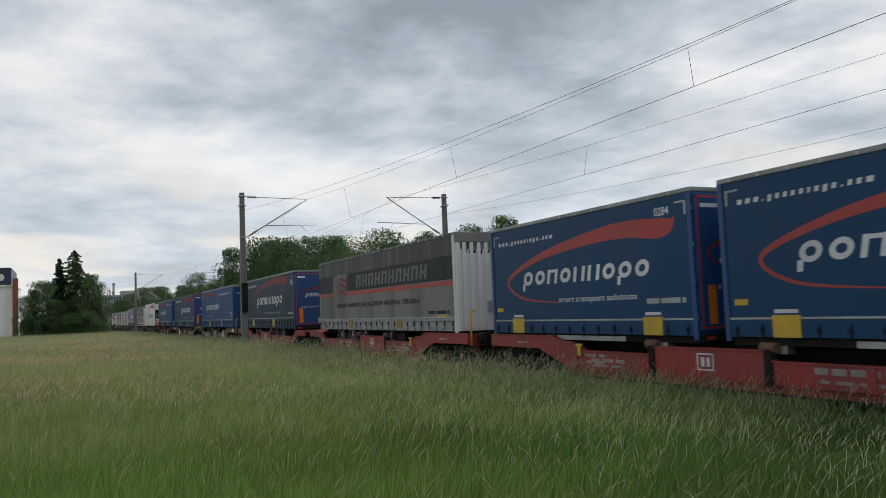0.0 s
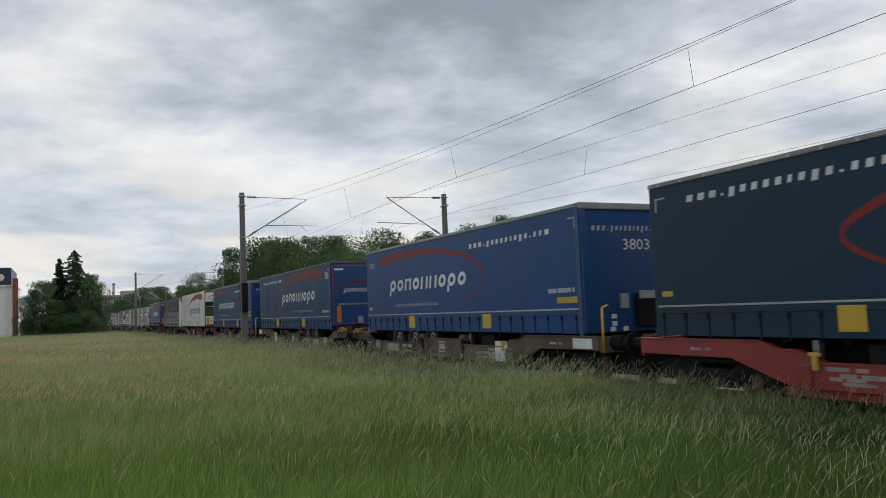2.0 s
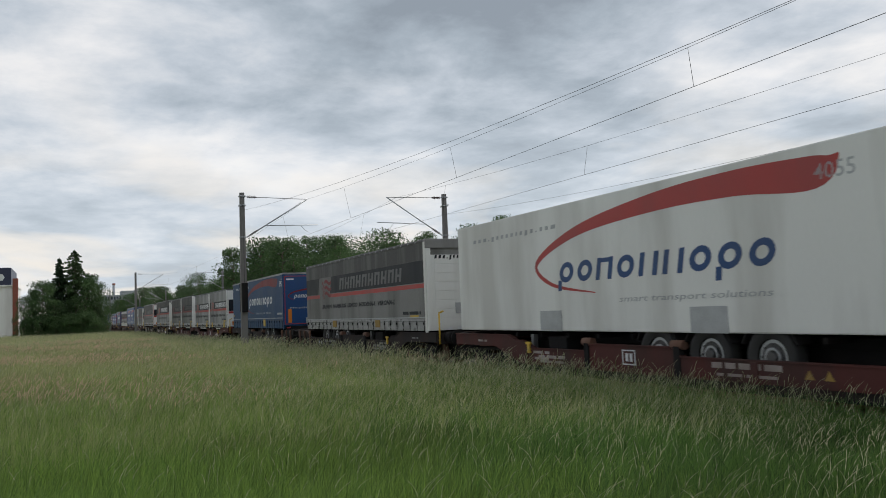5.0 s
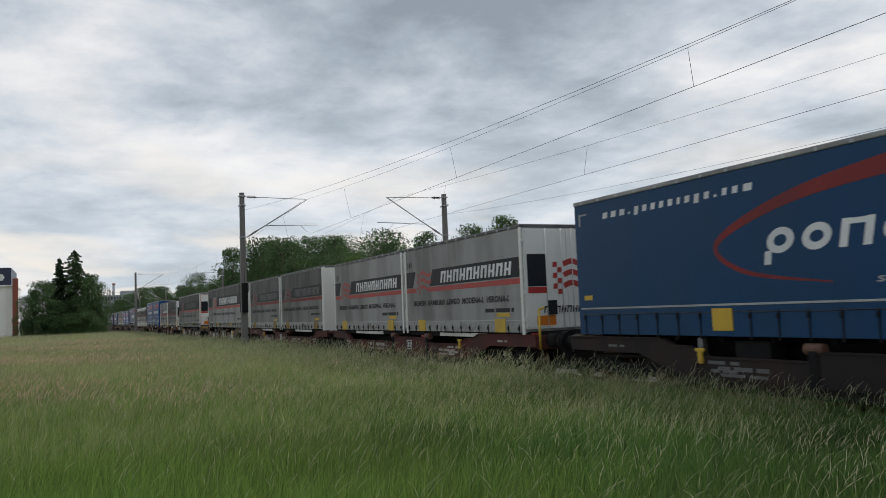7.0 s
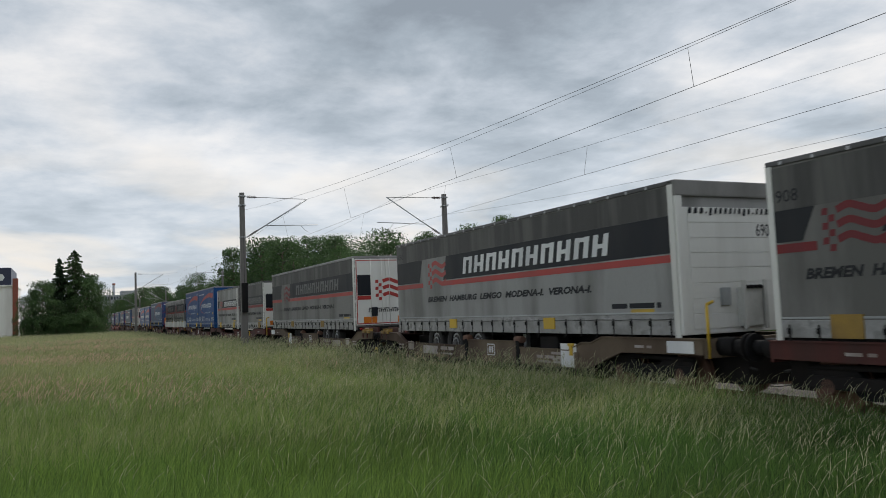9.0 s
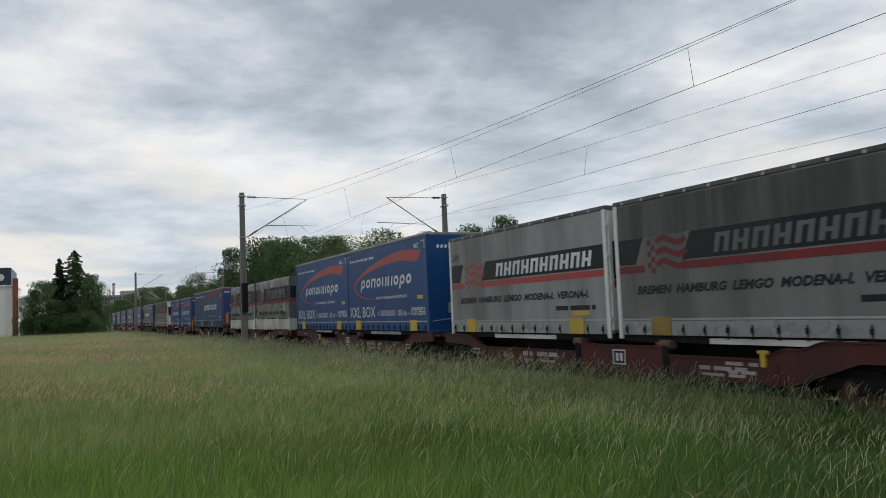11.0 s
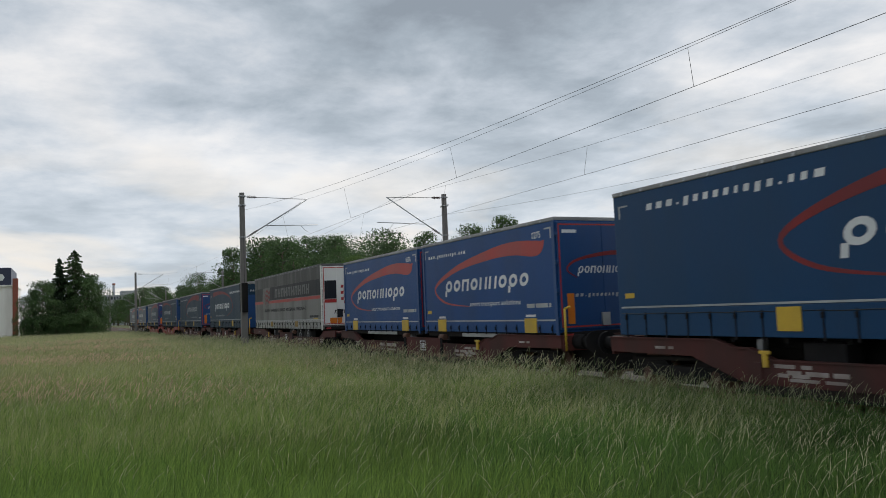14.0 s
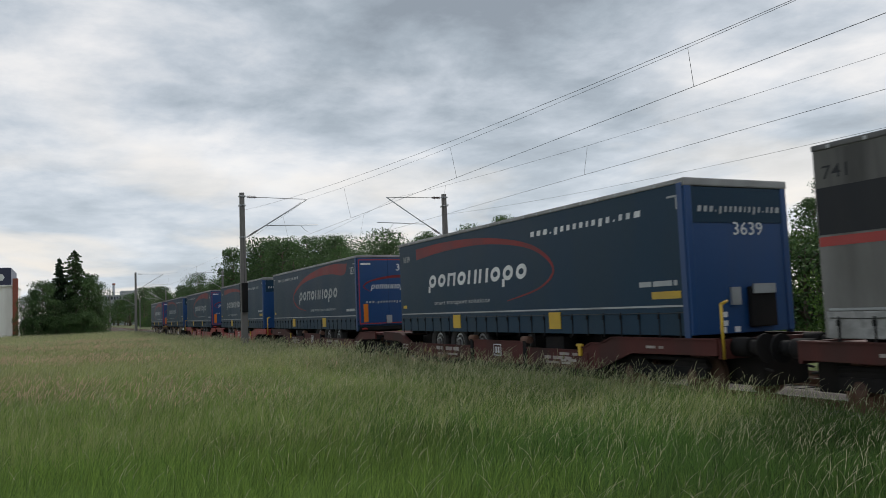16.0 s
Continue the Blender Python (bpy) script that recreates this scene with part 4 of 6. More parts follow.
def tarp_box(number, L=7.6, top=3.83):
    """A drop-side swap body under a loose grey tarpaulin."""
    t = thing("swap_body", "grey tarpaulin-covered swap body with white drop sides on the wagon", "swap body", "swap bodies on the train")
    nx, nz = 150, 44
    rnd = random.Random(number)
    ph = [rnd.uniform(0, 6) for _ in range(8)]

    def puff(u, w):
        """How far the sheet stands out: slack bulges, slanting folds, small creases."""
        q = w / (top - 1.7)
        f = noise.noise(Vector((u * 0.9 + ph[0], w * 1.3, ph[1])))
        g = noise.noise(Vector(((u + 0.6 * w) * 2.2 + ph[3], (w - 0.5 * u) * 0.9, ph[2])))
        c = noise.noise(Vector(((u - 0.8 * w) * 5 + ph[4], (w + 0.7 * u) * 2.0, ph[5])))
        ridge = (1 - abs(g)) ** 5
        return (0.034 * f + 0.045 * ridge + 0.014 * c) * min(1, 5 * (1 - q)) * min(1, 5 * q + 0.1)

    band = ((2.68, 3.38), (2.51, 2.65))
    bm = B()
    for s in (-1, 1):
        g = [[bm.verts.new((L * i / nx, s * (1.25 + puff(L * i / nx + (s + 1) * 9, (top - 1.7) * k / nz)), 1.7 + (top - 1.7) * k / nz)) for k in range(nz + 1)] for i in range(nx + 1)]
        for i in range(nx):
            for k in range(nz):
                face = bm.faces.new((g[i][k], g[i + 1][k], g[i + 1][k + 1], g[i][k + 1]))
                face.smooth = True
                x, z = L * (i + 0.5) / nx, 1.7 + (top - 1.7) * (k + 0.5) / nz
                if not 0.85 < x - 0.3 * (z - 2.7) < 1.9:
                    for slot, (lo, hi) in enumerate(band):
                        if lo < z < hi:
                            face.material_index = slot + 1
        if s < 0:
            near = g
        else:
            for i in range(nx):
                bm.faces.new((near[i][nz], near[i + 1][nz], g[i + 1][nz], g[i][nz]))
            for i in (0, nx):
                for k in range(nz):
                    bm.faces.new((near[i][k], near[i][k + 1], g[i][k + 1], g[i][k]))
    sheet = part("tarpaulin", bm, M["loose"], t, "loose soiled grey tarpaulin with folds")
    sheet.data.materials.append(M["band"])
    sheet.data.materials.append(M["worn_red"])
    for k in range(24):
        bm = B()
        bm_box(bm, 0.15 + k * (L - 0.3) / 23 - 0.02, 0.15 + k * (L - 0.3) / 23 + 0.02, -1.285, -1.25, 1.70, 1.78, 0.008)
        part("eyelet_clip", bm, M["black"], t)
    bm = B()
    bm_tube(bm, [(0.05, -1.285, 1.76), (L - 0.05, -1.285, 1.75)], 0.01, 6)
    part("tie_rope", bm, M["dull"], t)
    bm = B()
    bm_box(bm, 0, L, -1.25, 1.25, 1.12, 1.72, 0.01)
    part("drop_side_body", bm, M["worn_white"], t)
    for k in range(3):
        bm = B()
        bm_box(bm, 0.1 + k * 2.52, 0.1 + k * 2.52 + 2.36, -1.275, -1.25, 1.2, 1.70, 0.01)
        part("side_board", bm, M["worn_white"], t)
    for k in range(4):
        bm = B()
        bm_box(bm, -0.01 + k * (L - 0.1) / 3, 0.11 + k * (L - 0.1) / 3, -1.30, -1.26, 1.1, 1.78, 0.01)
        part("stake", bm, M["white"], t)
    terra_side(t, L, "", True, up=-0.04, y=-1.256)
    for o in t.children:
        if o.name.split(".")[0] in ("logo_shape", "writing", "flag_emblem", "code_line"):
            for v in o.data.vertices:
                v.co.y -= max(0.0, puff(v.co.x, v.co.z - 1.7)) + 0.004
    at = pose(L + 0.002, 0, 0, 0, 0, 90)
    for a, b in ((-1.2, -0.62), (0.62, 1.2)):
        plate("dark_band", a, b, 2.75, 3.35, M["band"], t, y=-0.004, at=at)
        plate("red_stripe", a, b, 2.58, 2.72, M["red"], t, y=-0.004, at=at)
    o = part("flag_emblem", bm_flag(-0.2, 2.62, 0.8, -0.006), M["red"], t)
    o.matrix_basis = at
    wordmark(-0.7, 0.9, 2.1, 0.17, 10, -0.006, (), M["band"], t, at, bar=True)
    plate("yellow_label", 0.2, 0.6, 1.56, 1.64, M["yellow"], t, y=-1.275)
    for a in (0.95, L - 1.15):
        for s in (-1, 1):
            bm = B()
            bm_box(bm, a, a + 0.3, s * 1.1 - 0.1, s * 1.1 + 0.1, 0.93, 1.12, 0.01)
            part("corner_casting", bm, M["red_frame"], t)
    return t


def reefer():
    """The white hard-sided box trailer with printed doors."""
    L, top = 13.6, 4.12
    t = thing("box_trailer", "white smooth-sided box trailer with printed rear doors", "trailer", "semi-trailers on the train")
    bm = B()
    bm_box(bm, 0, L, SIDE, -SIDE, 1.25, top, 0.03)
    part("body", bm, M["white"], t)
    part("emblem_arc", bm_swoosh([(x, z + 0.05, w * 1.1) for x, z, w in SWOOSH_A], Y1 - 0.003, Y1), M["red"], t)
    wordmark(5.05, 11.3, 2.34, 0.46, 9, Y1 - 0.001, (0, 7), M["navy"], t)
    text("smart transport solutions", 7.2, 1.82, 3.9, 0.16, M["dull"], t, shear=0.15)
    web_bars(0.95, 5.0, 3.6, 0.13, Y1, M["dull"], t)
    text("4055", 12.0, 3.55, 0.7, 0.25, M["dull"], t)
    for a in (4.2, 9.2):
        plate("grab_plate", a, a + 0.9, 1.25, 1.72, M["steel"], t, proud=0.006)
    running_gear(t, L, False)
    at = pose(L + 0.002, 0, 0, 0, 0, 90)
    bm = B()
    bm_box(bm, -1.27, 1.27, -0.03, 0.0, 1.22, top - 0.02, 0.01)
    part("door_frame", bm, M["red_frame"], t).matrix_basis = at
    for a, b in ((-1.2, -0.01), (0.01, 1.2)):
        for z0, z1, mm in ((3.25, 3.98, "white"), (2.72, 3.22, "band"), (2.1, 2.70, "leaf_light"), (1.4, 2.08, "white")):
            plate("door_panel", a, b, z0, z1, M[mm], t, y=-0.03, proud=0.012, at=at)
    o = part("emblem_arc", bm_swoosh([(1.1, 3.86, 0.12), (0.2, 3.87, 0.09), (-0.8, 3.68, 0.05), (-0.95, 3.48, 0.04), (-0.2, 3.34, 0.02)], -0.046, -0.043), M["red"], t)
    o.matrix_basis = at
    wordmark(-0.65, 0.9, 3.5, 0.16, 9, -0.043, (0, 7), M["navy"], t, at)
    text("Kombiverkehr:", -0.5, 2.98, 1.0, 0.13, M["pale"], t, at, -0.044)
    text("umweltfreundlich und effizient", -1.12, 2.8, 2.2, 0.12, M["pale"], t, at, -0.044)
    web_bars(-0.9, 0.95, 1.62, 0.11, -0.043, M["navy"], t, at)
    for s in (-1.12, 0.95):
        plate("reflector", s, s + 0.17, 1.45, 1.95, M["orange"], t, y=-0.043, at=at)
    for x in (-0.6, -0.16, 0.16, 0.6):
        bm = B()
        bm_cyl(bm, (x, -0.07, 1.3), (x, -0.07, top - 0.05), 0.016, seg=8)
        part("locking_bar", bm, M["steel"], t).matrix_basis = at
    return t


# ---- wagons ----
def bogie(t, x, frame_mat):
    b = new("bogie")
    b.parent = t
    b.location.x = x
    bm = B()
    for s in (-1, 1):
        bm_plate(bm, [(-1.25, 0.62), (-1.2, 0.72), (-0.45, 0.74), (-0.3, 0.60), (0.3, 0.60), (0.45, 0.74), (1.2, 0.72), (1.25, 0.62), (1.1, 0.45), (0.5, 0.42), (0.35, 0.30), (-0.35, 0.30), (-0.5, 0.42), (-1.1, 0.45)], s * 1.0 - 0.06, s * 1.0 + 0.06)
    bm_box(bm, -0.2, 0.2, -1.0, 1.0, 0.4, 0.62)
    part("bogie_frame", bm, M["black"], b)
    for wx in (-0.9, 0.9):
        bm = B()
        for s in (-1, 1):
            bm_cyl(bm, (wx, s * 0.70, 0.46), (wx, s * 0.83, 0.46), 0.46, seg=24)
            bm_cyl(bm, (wx, s * 0.70, 0.46), (wx, s * 0.68, 0.46), 0.485, seg=24)
            bm_cyl(bm, (wx, s * 0.83, 0.46), (wx, s * 1.1, 0.46), 0.12, seg=10)
        bm_cyl(bm, (wx, -0.7, 0.46), (wx, 0.7, 0.46), 0.08, seg=10)
        part("wheelset", bm, M["rust"], b)


def wagon_half(t, s, Lh, frame_mat, kind):
    """One half of an articulated pocket wagon; s = +1 leads from the joint forwards, -1 backwards."""
    low, bot = 0.80, 0.44
    outline = [(0.45, 1.13), (2.0, 1.10), (2.75, low), (7.1, low), (7.3, 0.97), (9.9, 0.97), (10.1, low + 0.02), (12.2, low + 0.02), (12.7, 1.0), (Lh - 3.3, 1.0), (Lh - 2.9, 1.13), (Lh, 1.13),
               (Lh, 0.86), (Lh - 2.3, 0.84), (Lh - 3.4, 0.48), (Lh - 3.7, bot), (3.3, bot), (2.9, 0.50), (1.9, 0.84), (0.45, 0.88)]
    for y in (-1.30, 1.24):
        bm = B()
        bm_plate(bm, [(s * x, z) for x, z in outline], y, y + 0.06)
        part("side_sill", bm, frame_mat, t)
        # top flange
        bm = B()
        for (xa, za), (xb, zb) in zip(outline[:11], outline[1:12]):
            yy0, yy1 = (y - 0.025, y + 0.12) if y < 0 else (y - 0.06, y + 0.085)
            v = [bm.verts.new(p) for p in ((s * xa, yy0, za), (s * xb, yy0, zb), (s * xb, yy1, zb), (s * xa, yy1, za),
                                           (s * xa, yy0, za + 0.025), (s * xb, yy0, zb + 0.025), (s * xb, yy1, zb + 0.025), (s * xa, yy1, za + 0.025))]
            for f in ((0, 1, 2, 3), (7, 6, 5, 4), (0, 4, 5, 1), (1, 5, 6, 2), (2, 6, 7, 3), (3, 7, 4, 0)):
                bm.faces.new([v[i] for i in f])
        part("top_flange", bm, frame_mat, t)
    for xa, xb, z in ((0.1, 1.9, 1.10), (Lh - 2.8, Lh, 1.10)):
        bm = B()
        bm_box(bm, min(s * xa, s * xb), max(s * xa, s * xb), -1.22, 1.22, z - 0.07, z, 0.01)
        part("deck", bm, {"red": frame_mat, "brown": frame_mat, "tan": M["dark_frame"], "dark": M["black"]}[kind], t)
    bm = B()
    bm_box(bm, min(s * 2.6, s * (Lh - 3.2)), max(s * 2.6, s * (Lh - 3.2)), -1.22, 1.22, 0.26, 0.31)
    part("pocket_floor", bm, M["black"], t)
    bm = B()
    bm_box(bm, min(s * 1.9, s * (Lh - 2.7)), max(s * 1.9, s * (Lh - 2.7)), -0.45, 0.45, 0.31, 1.0, 0.02)
    part("centre_beam", bm, M["black"], t)
    proto = None
    for x in (2.9, 5.4, 7.2, 10.0, 12.5):
        bm = B()
        bm_box(bm, s * x - 0.08, s * x + 0.08, -1.335, -1.20, 0.42, 1.03 if x in (7.2, 10.0) else 0.8, 0.02)
        part("stanchion", bm, frame_mat if x not in (7.2, 10.0) else M["black"], t)
    for x in (7.2, 10.0):
        bm = B()
        bm_cyl(bm, (s * x - 0.16, -1.25, 1.03), (s * x + 0.16, -1.25, 1.03), 0.09, seg=12)
        part("hinged_support", bm, M["rust"], t)
    # lower longitudinal pipe and lugs
    bm = B()
    bm_box(bm, min(s * 3.0, s * 13.0), max(s * 3.0, s * 13.0), -1.22, -1.12, 0.30, 0.44)
    part("lower_beam", bm, M["dark_frame"] if kind != "red" else M["red_frame"], t)
    y = -1.303
    # plain bars and boxes for the small lettering
    a = s * 8.6
    if kind != "dark":
        bm = B()
        for p, q, r, u in ((a - 0.2, a + 0.2, 0.60, 0.625), (a - 0.2, a + 0.2, 0.875, 0.9), (a - 0.2, a - 0.175, 0.6251, 0.8749), (a + 0.175, a + 0.2, 0.6251, 0.8749), (a - 0.1, a - 0.02, 0.67, 0.83), (a + 0.03, a + 0.11, 0.67, 0.83)):
            bm_box(bm, p, q, y - 0.003, y, r, u)
        part("operator_mark", bm, M["pale"], t, "white framed operator mark")
    rows = [(s * 5.6, 1.5, 0.66, 0.1, (2, 2, 4, 3)), (s * 5.6, 1.3, 0.53, 0.05, (1, 2, 4)), (s * (Lh - 4.5), 0.7, 0.72, 0.06, (2, 1)), (s * (Lh - 4.5), 0.6, 0.58, 0.06, (2, 3)),
            (s * (Lh - 1.6), 0.5, 0.95, 0.05, (2, 1)), (s * 2.4, 0.45, 0.72, 0.05, (3, 2)), (s * 2.4, 0.4, 0.62, 0.05, (1, 2)), (s * 11.4, 1.1, 0.62, 0.07, (2, 3, 2)), (s * 11.4, 1.0, 0.52, 0.05, (3, 2))]
    for x, w, z, h, words in rows:
        part("stencil_line", bm_bars(B(), x - w / 2, x + w / 2, z, h, words, y), M["faint"] if kind == "dark" else M["stencil"], t)
    for x in (4.0, 4.35):
        bm = B()
        bm_plate(bm, [(s * x - 0.09, 0.57), (s * x + 0.09, 0.57), (s * x, 0.72)], y - 0.003, y)
        part("warning_triangle", bm, M["old_yellow"] if kind != "dark" else M["dull"], t)
    bm = B()
    bm_box(bm, s * (Lh - 4.0) - 0.05, s * (Lh - 4.0) + 0.05, -1.36, -1.30, 0.72, 0.98, 0.015)
    bm_box(bm, s * (Lh - 4.0) - 0.11, s * (Lh - 4.0) + 0.11, -1.36, -1.31, 0.93, 0.99, 0.015)
    part("brake_lever", bm, M["yellow"], t)
    if kind == "tan":
        plate("data_panel", min(s * 11.9, s * 12.5), max(s * 11.9, s * 12.5), 0.46, 0.98, M["pale"], t, y=-1.31, proud=0.012)
        plate("owner_plate", min(s * (Lh - 0.9), s * (Lh - 0.2)), max(s * (Lh - 0.9), s * (Lh - 0.2)), 0.88, 1.1, M["pale"], t, y=-1.31, proud=0.01)


def wagon(kind, tail=False):
    paint = M[kind + "_frame"]
    words = {"red": "bright red", "brown": "rust-brown", "tan": "dusty tan", "dark": "blackish"}[kind]
    t = thing("pocket_wagon", words + " articulated pocket wagon running on the near track", "wagon", "wagons of the freight train")
    Lh = 16.33
    for s in (1, -1):
        wagon_half(t, s, Lh, paint, kind)
        bogie(t, s * (Lh - 1.75), paint)
        for y in (-0.875, 0.875):
            bm = B()
            bm_cyl(bm, (s * Lh, y, 1.0), (s * (Lh + 0.40), y, 1.0), 0.17, seg=14)
            bm_cyl(bm, (s * (Lh + 0.40), y, 1.0), (s * (Lh + 0.66), y, 1.0), 0.13, seg=14)
            bm_cyl(bm, (s * (Lh + 0.66), y, 1.0), (s * (Lh + 0.71), y, 1.0), 0.24, seg=16)
            part("buffer", bm, M["black"], t)
        bm = B()
        bm_box(bm, min(s * (Lh - 0.02), s * (Lh + 0.05)), max(s * (Lh - 0.02), s * (Lh + 0.05)), -1.25, 1.25, 0.8, 1.14, 0.01)
        part("headstock", bm, paint, t)
        bm = B()
        bm_box(bm, min(s * (Lh - 2.9), s * (Lh + 0.3)), max(s * (Lh - 2.9), s * (Lh + 0.3)), -0.55, 0.55, 0.3, 0.92, 0.03)
        part("brake_rigging", bm, M["black"], t)
        bm = B()
        bm_tube(bm, [(s * (Lh + 0.06), -1.2, 0.8), (s * (Lh + 0.06), -1.2, 1.75), (s * (Lh + 0.06), -1.05, 1.8)] if s > 0 else
                [(s * (Lh + 0.06), 0.2, 1.1), (s * (Lh + 0.06), 0.25, 1.38), (s * (Lh + 0.06), 0.95, 1.38), (s * (Lh + 0.06), 1.0, 1.1)], 0.028, 8)
        part("handrail", bm, M["yellow"], t, "yellow tubular handrail")
        bm = B()
        bm_tube(bm, [(s * (Lh + 0.05), 0, 0.95), (s * (Lh + 0.3), 0.05, 0.8), (s * (Lh + 0.5), 0, 0.85)], 0.05, 8)
        part("coupling_hook", bm, M["black"], t)
        for y in (-0.5, 0.5):
            bm = B()
            bm_tube(bm, [(s * Lh, y, 0.95), (s * (Lh + 0.2), y, 0.62), (s * (Lh + 0.45), y, 0.58)], 0.025, 6)
            part("air_hose", bm, M["rubber"], t)
    bogie(t, 0, paint)
    bm = B()
    bm_box(bm, -0.55, 0.55, -0.95, 0.95, 0.74, 1.08, 0.03)
    part("joint_cover", bm, M["black"], t)
    if kind == "tan":
        bm = B()
        for z in (0.30, 0.62):
            bm_cyl(bm, (-0.27, -1.32, z), (0.27, -1.32, z), 0.022, seg=8)
        for x in (-0.27, 0.27):
            bm_tube(bm, [(x * 0.8, -1.22, 1.08), (x, -1.32, 0.82), (x, -1.32, 0.26)], 0.026, 8)
        part("step_ladder", bm, M["black"], t, "dark bent-tube step ladder")
        bm = B()
        bm_cyl(bm, (0.0, -1.30, 0.46), (0.0, -1.32, 0.46), 0.15, seg=20)
        part("brake_disc_sign", bm, M["yellow"], t, "round yellow sign with a dark bar")
        plate("sign_bar", -0.12, 0.12, 0.43, 0.50, M["black"], t, y=-1.32, proud=0.006)
        for s in (-1, 1):
            bm = B()
            bm_box(bm, min(s * 0.55, s * 2.9), max(s * 0.55, s * 2.9), -1.02, -0.94, 1.08, 1.30, 0.012)
            part("kingpin_bridge", bm, M["brown_frame"], t)
            bm = B()
            bm_box(bm, min(s * 0.7, s * 2.7), max(s * 0.7, s * 2.7), 0.94, 1.02, 1.08, 1.30, 0.012)
            part("kingpin_bridge", bm, M["brown_frame"], t)
            plate("warning_label", min(s * 1.5, s * 1.9), max(s * 1.5, s * 1.9), 1.12, 1.27, M["stencil"], t, y=-1.02, proud=0.004)
            bm = B()
            a = s * 2.25
            bm_plate(bm, [(a - 0.2, 1.19), (a - 0.08, 1.26), (a - 0.08, 1.22), (a + 0.2, 1.22), (a + 0.2, 1.16), (a - 0.08, 1.16), (a - 0.08, 1.12)], -1.026, -1.02)
            part("red_arrow", bm, M["red"], t)
            plate("maker_plate", min(s * 3.0, s * 3.45), max(s * 3.0, s * 3.45), 0.60, 0.86, M["stencil"], t, y=-1.302, proud=0.006)
            plate("service_panel", min(s * 4.2, s * 5.2), max(s * 4.2, s * 5.2), 0.52, 0.76, M["stencil"], t, y=-1.302, proud=0.005)
            for x in (s * 0.75, s * 1.2):
                bm = B()
                bm_box(bm, x - 0.13, x + 0.13, -1.355, -1.18, 1.08, 1.19, 0.015)
                bm_box(bm, x - 0.07, x + 0.07, -1.30, -1.15, 1.19, 1.25, 0.015)
                part("lashing_bracket", bm, M["old_yellow"], t, "yellow bracket on the frame edge")
                bm = B()
                bm_cyl(bm, (x, -1.37, 1.09), (x, -1.37, 1.0), 0.022, seg=8)
                bm_cyl(bm, (x, -1.385, 0.96), (x, -1.355, 0.96), 0.055, seg=12)
                part("securing_hook", bm, M["brown_frame"], t, "red hook hanging under the bracket")
                for yy in (-0.3, 0.75):
                    bm = B()
                    bm_cyl(bm, (x, yy, 1.08), (x, yy, 1.26), 0.05, 0.035, seg=8)
                    part("deck_pin", bm, M["yellow"], t)
    if kind == "dark":
        for x in (-2.6, -1.7, -0.9, 0.9, 1.7, 2.6):
            bm = B()
            bm_box(bm, x - 0.05, x + 0.05, -1.36, -1.28, 0.52, 1.12, 0.015)
            bm_cyl(bm, (x, -1.375, 1.02), (x, -1.29, 1.02), 0.06, seg=10)
            part("frame_post", bm, M["rust"], t)
        for x in (-2.2, -1.1, 1.1, 2.2):
            bm = B()
            bm_box(bm, x - 0.09, x + 0.09, -1.2, 1.2, 1.11, 1.15, 0.01)
            part("deck_slat", bm, M["dark_frame"], t)
    for s in (-1, 1):
        # dark under-gear round the joint and at the ends
        for x0, x1 in ((0.6, 1.9), (Lh - 3.2, Lh - 0.5)):
            bm = B()
            bm_box(bm, min(s * x0, s * x1), max(s * x0, s * x1), -1.1, -0.98, 0.42, 0.62, 0.03)
            bm_cyl(bm, (s * x0, -1.05, 0.78), (s * x1, -1.05, 0.74), 0.045, seg=8)
            part("brake_pipe", bm, M["black"], t)
        bm = B()
        bm_cyl(bm, (s * 1.0, -0.7, 0.68), (s * 1.9, -0.7, 0.68), 0.16, seg=14)
        part("air_tank", bm, M["black"], t)
    return t


def way(t):
    """How far the train has come at t seconds."""
    return 20.065 * t - 0.01167 * t * t - 0.00023 * t ** 3


rolling = []


def put(ob, x):
    rolling.append((ob, x))


WAGONS = ((-2.1, "red"), (-36.15, "red"), (-70.2, "tan"), (-104.2, "brown"), (-138.25, "dark"), (-172.4, "brown"), (-206.55, "tan"),
          (-240.7, "brown"), (-275.0, "brown"), (-309.5, "brown"), (-343.85, "brown"), (-378.1, "red"), (-412.4, "tan"))
for at, kind in WAGONS:
    put(wagon(kind), at)

BLUE_CT = "blue curtain-sided swap body with a red arc on the wagon"
put(swap(BLUE_CT, M["blue"], "pan", "0285"), -10.17)
put(swap(BLUE_CT, M["blue"], "pan", "0284"), -18.28)
put(semi("soiled grey curtain-sided trailer with a ribbed white bulkhead", M["dirty"], M["dark_roof"], "terra", "", True, True, M["white"], "ribs",
         "BREMEN  HAMBURG  BAD SALZUFLEN  MODENA-I  VERONA-I"), -34.07)
put(semi("slate-blue curtain-sided trailer with blue rear doors", M["slate"], M["roof"], "pan", "3946", False), -52.03)
put(semi("bright blue curtain-sided trailer with a blue bulkhead", M["bright"], M["roof"], "pan", "3803", True, body_end=M["navy"]), -67.99)
put(semi("blue curtain-sided trailer with a black roof edge", M["blue"], M["dark_roof"], "pan", "3926", False), -86.11)
put(semi("dull blue curtain-sided trailer with a blue bulkhead", M["blue"], M["roof"], "pan", "3801", True), -102.17)
put(reefer(), -120.23)
put(semi("soiled grey curtain-sided trailer with a white boarded bulkhead", M["dirty"], M["dark_roof"], "terra", "", True, True, M["white"], "boards"), -136.15)
put(semi("dull blue curtain-sided trailer with blue rear doors", M["blue"], M["roof"], "pan", "3795", False), -154.24)
GREY_CT = "light grey curtain-sided swap body with a dark band on the wagon"
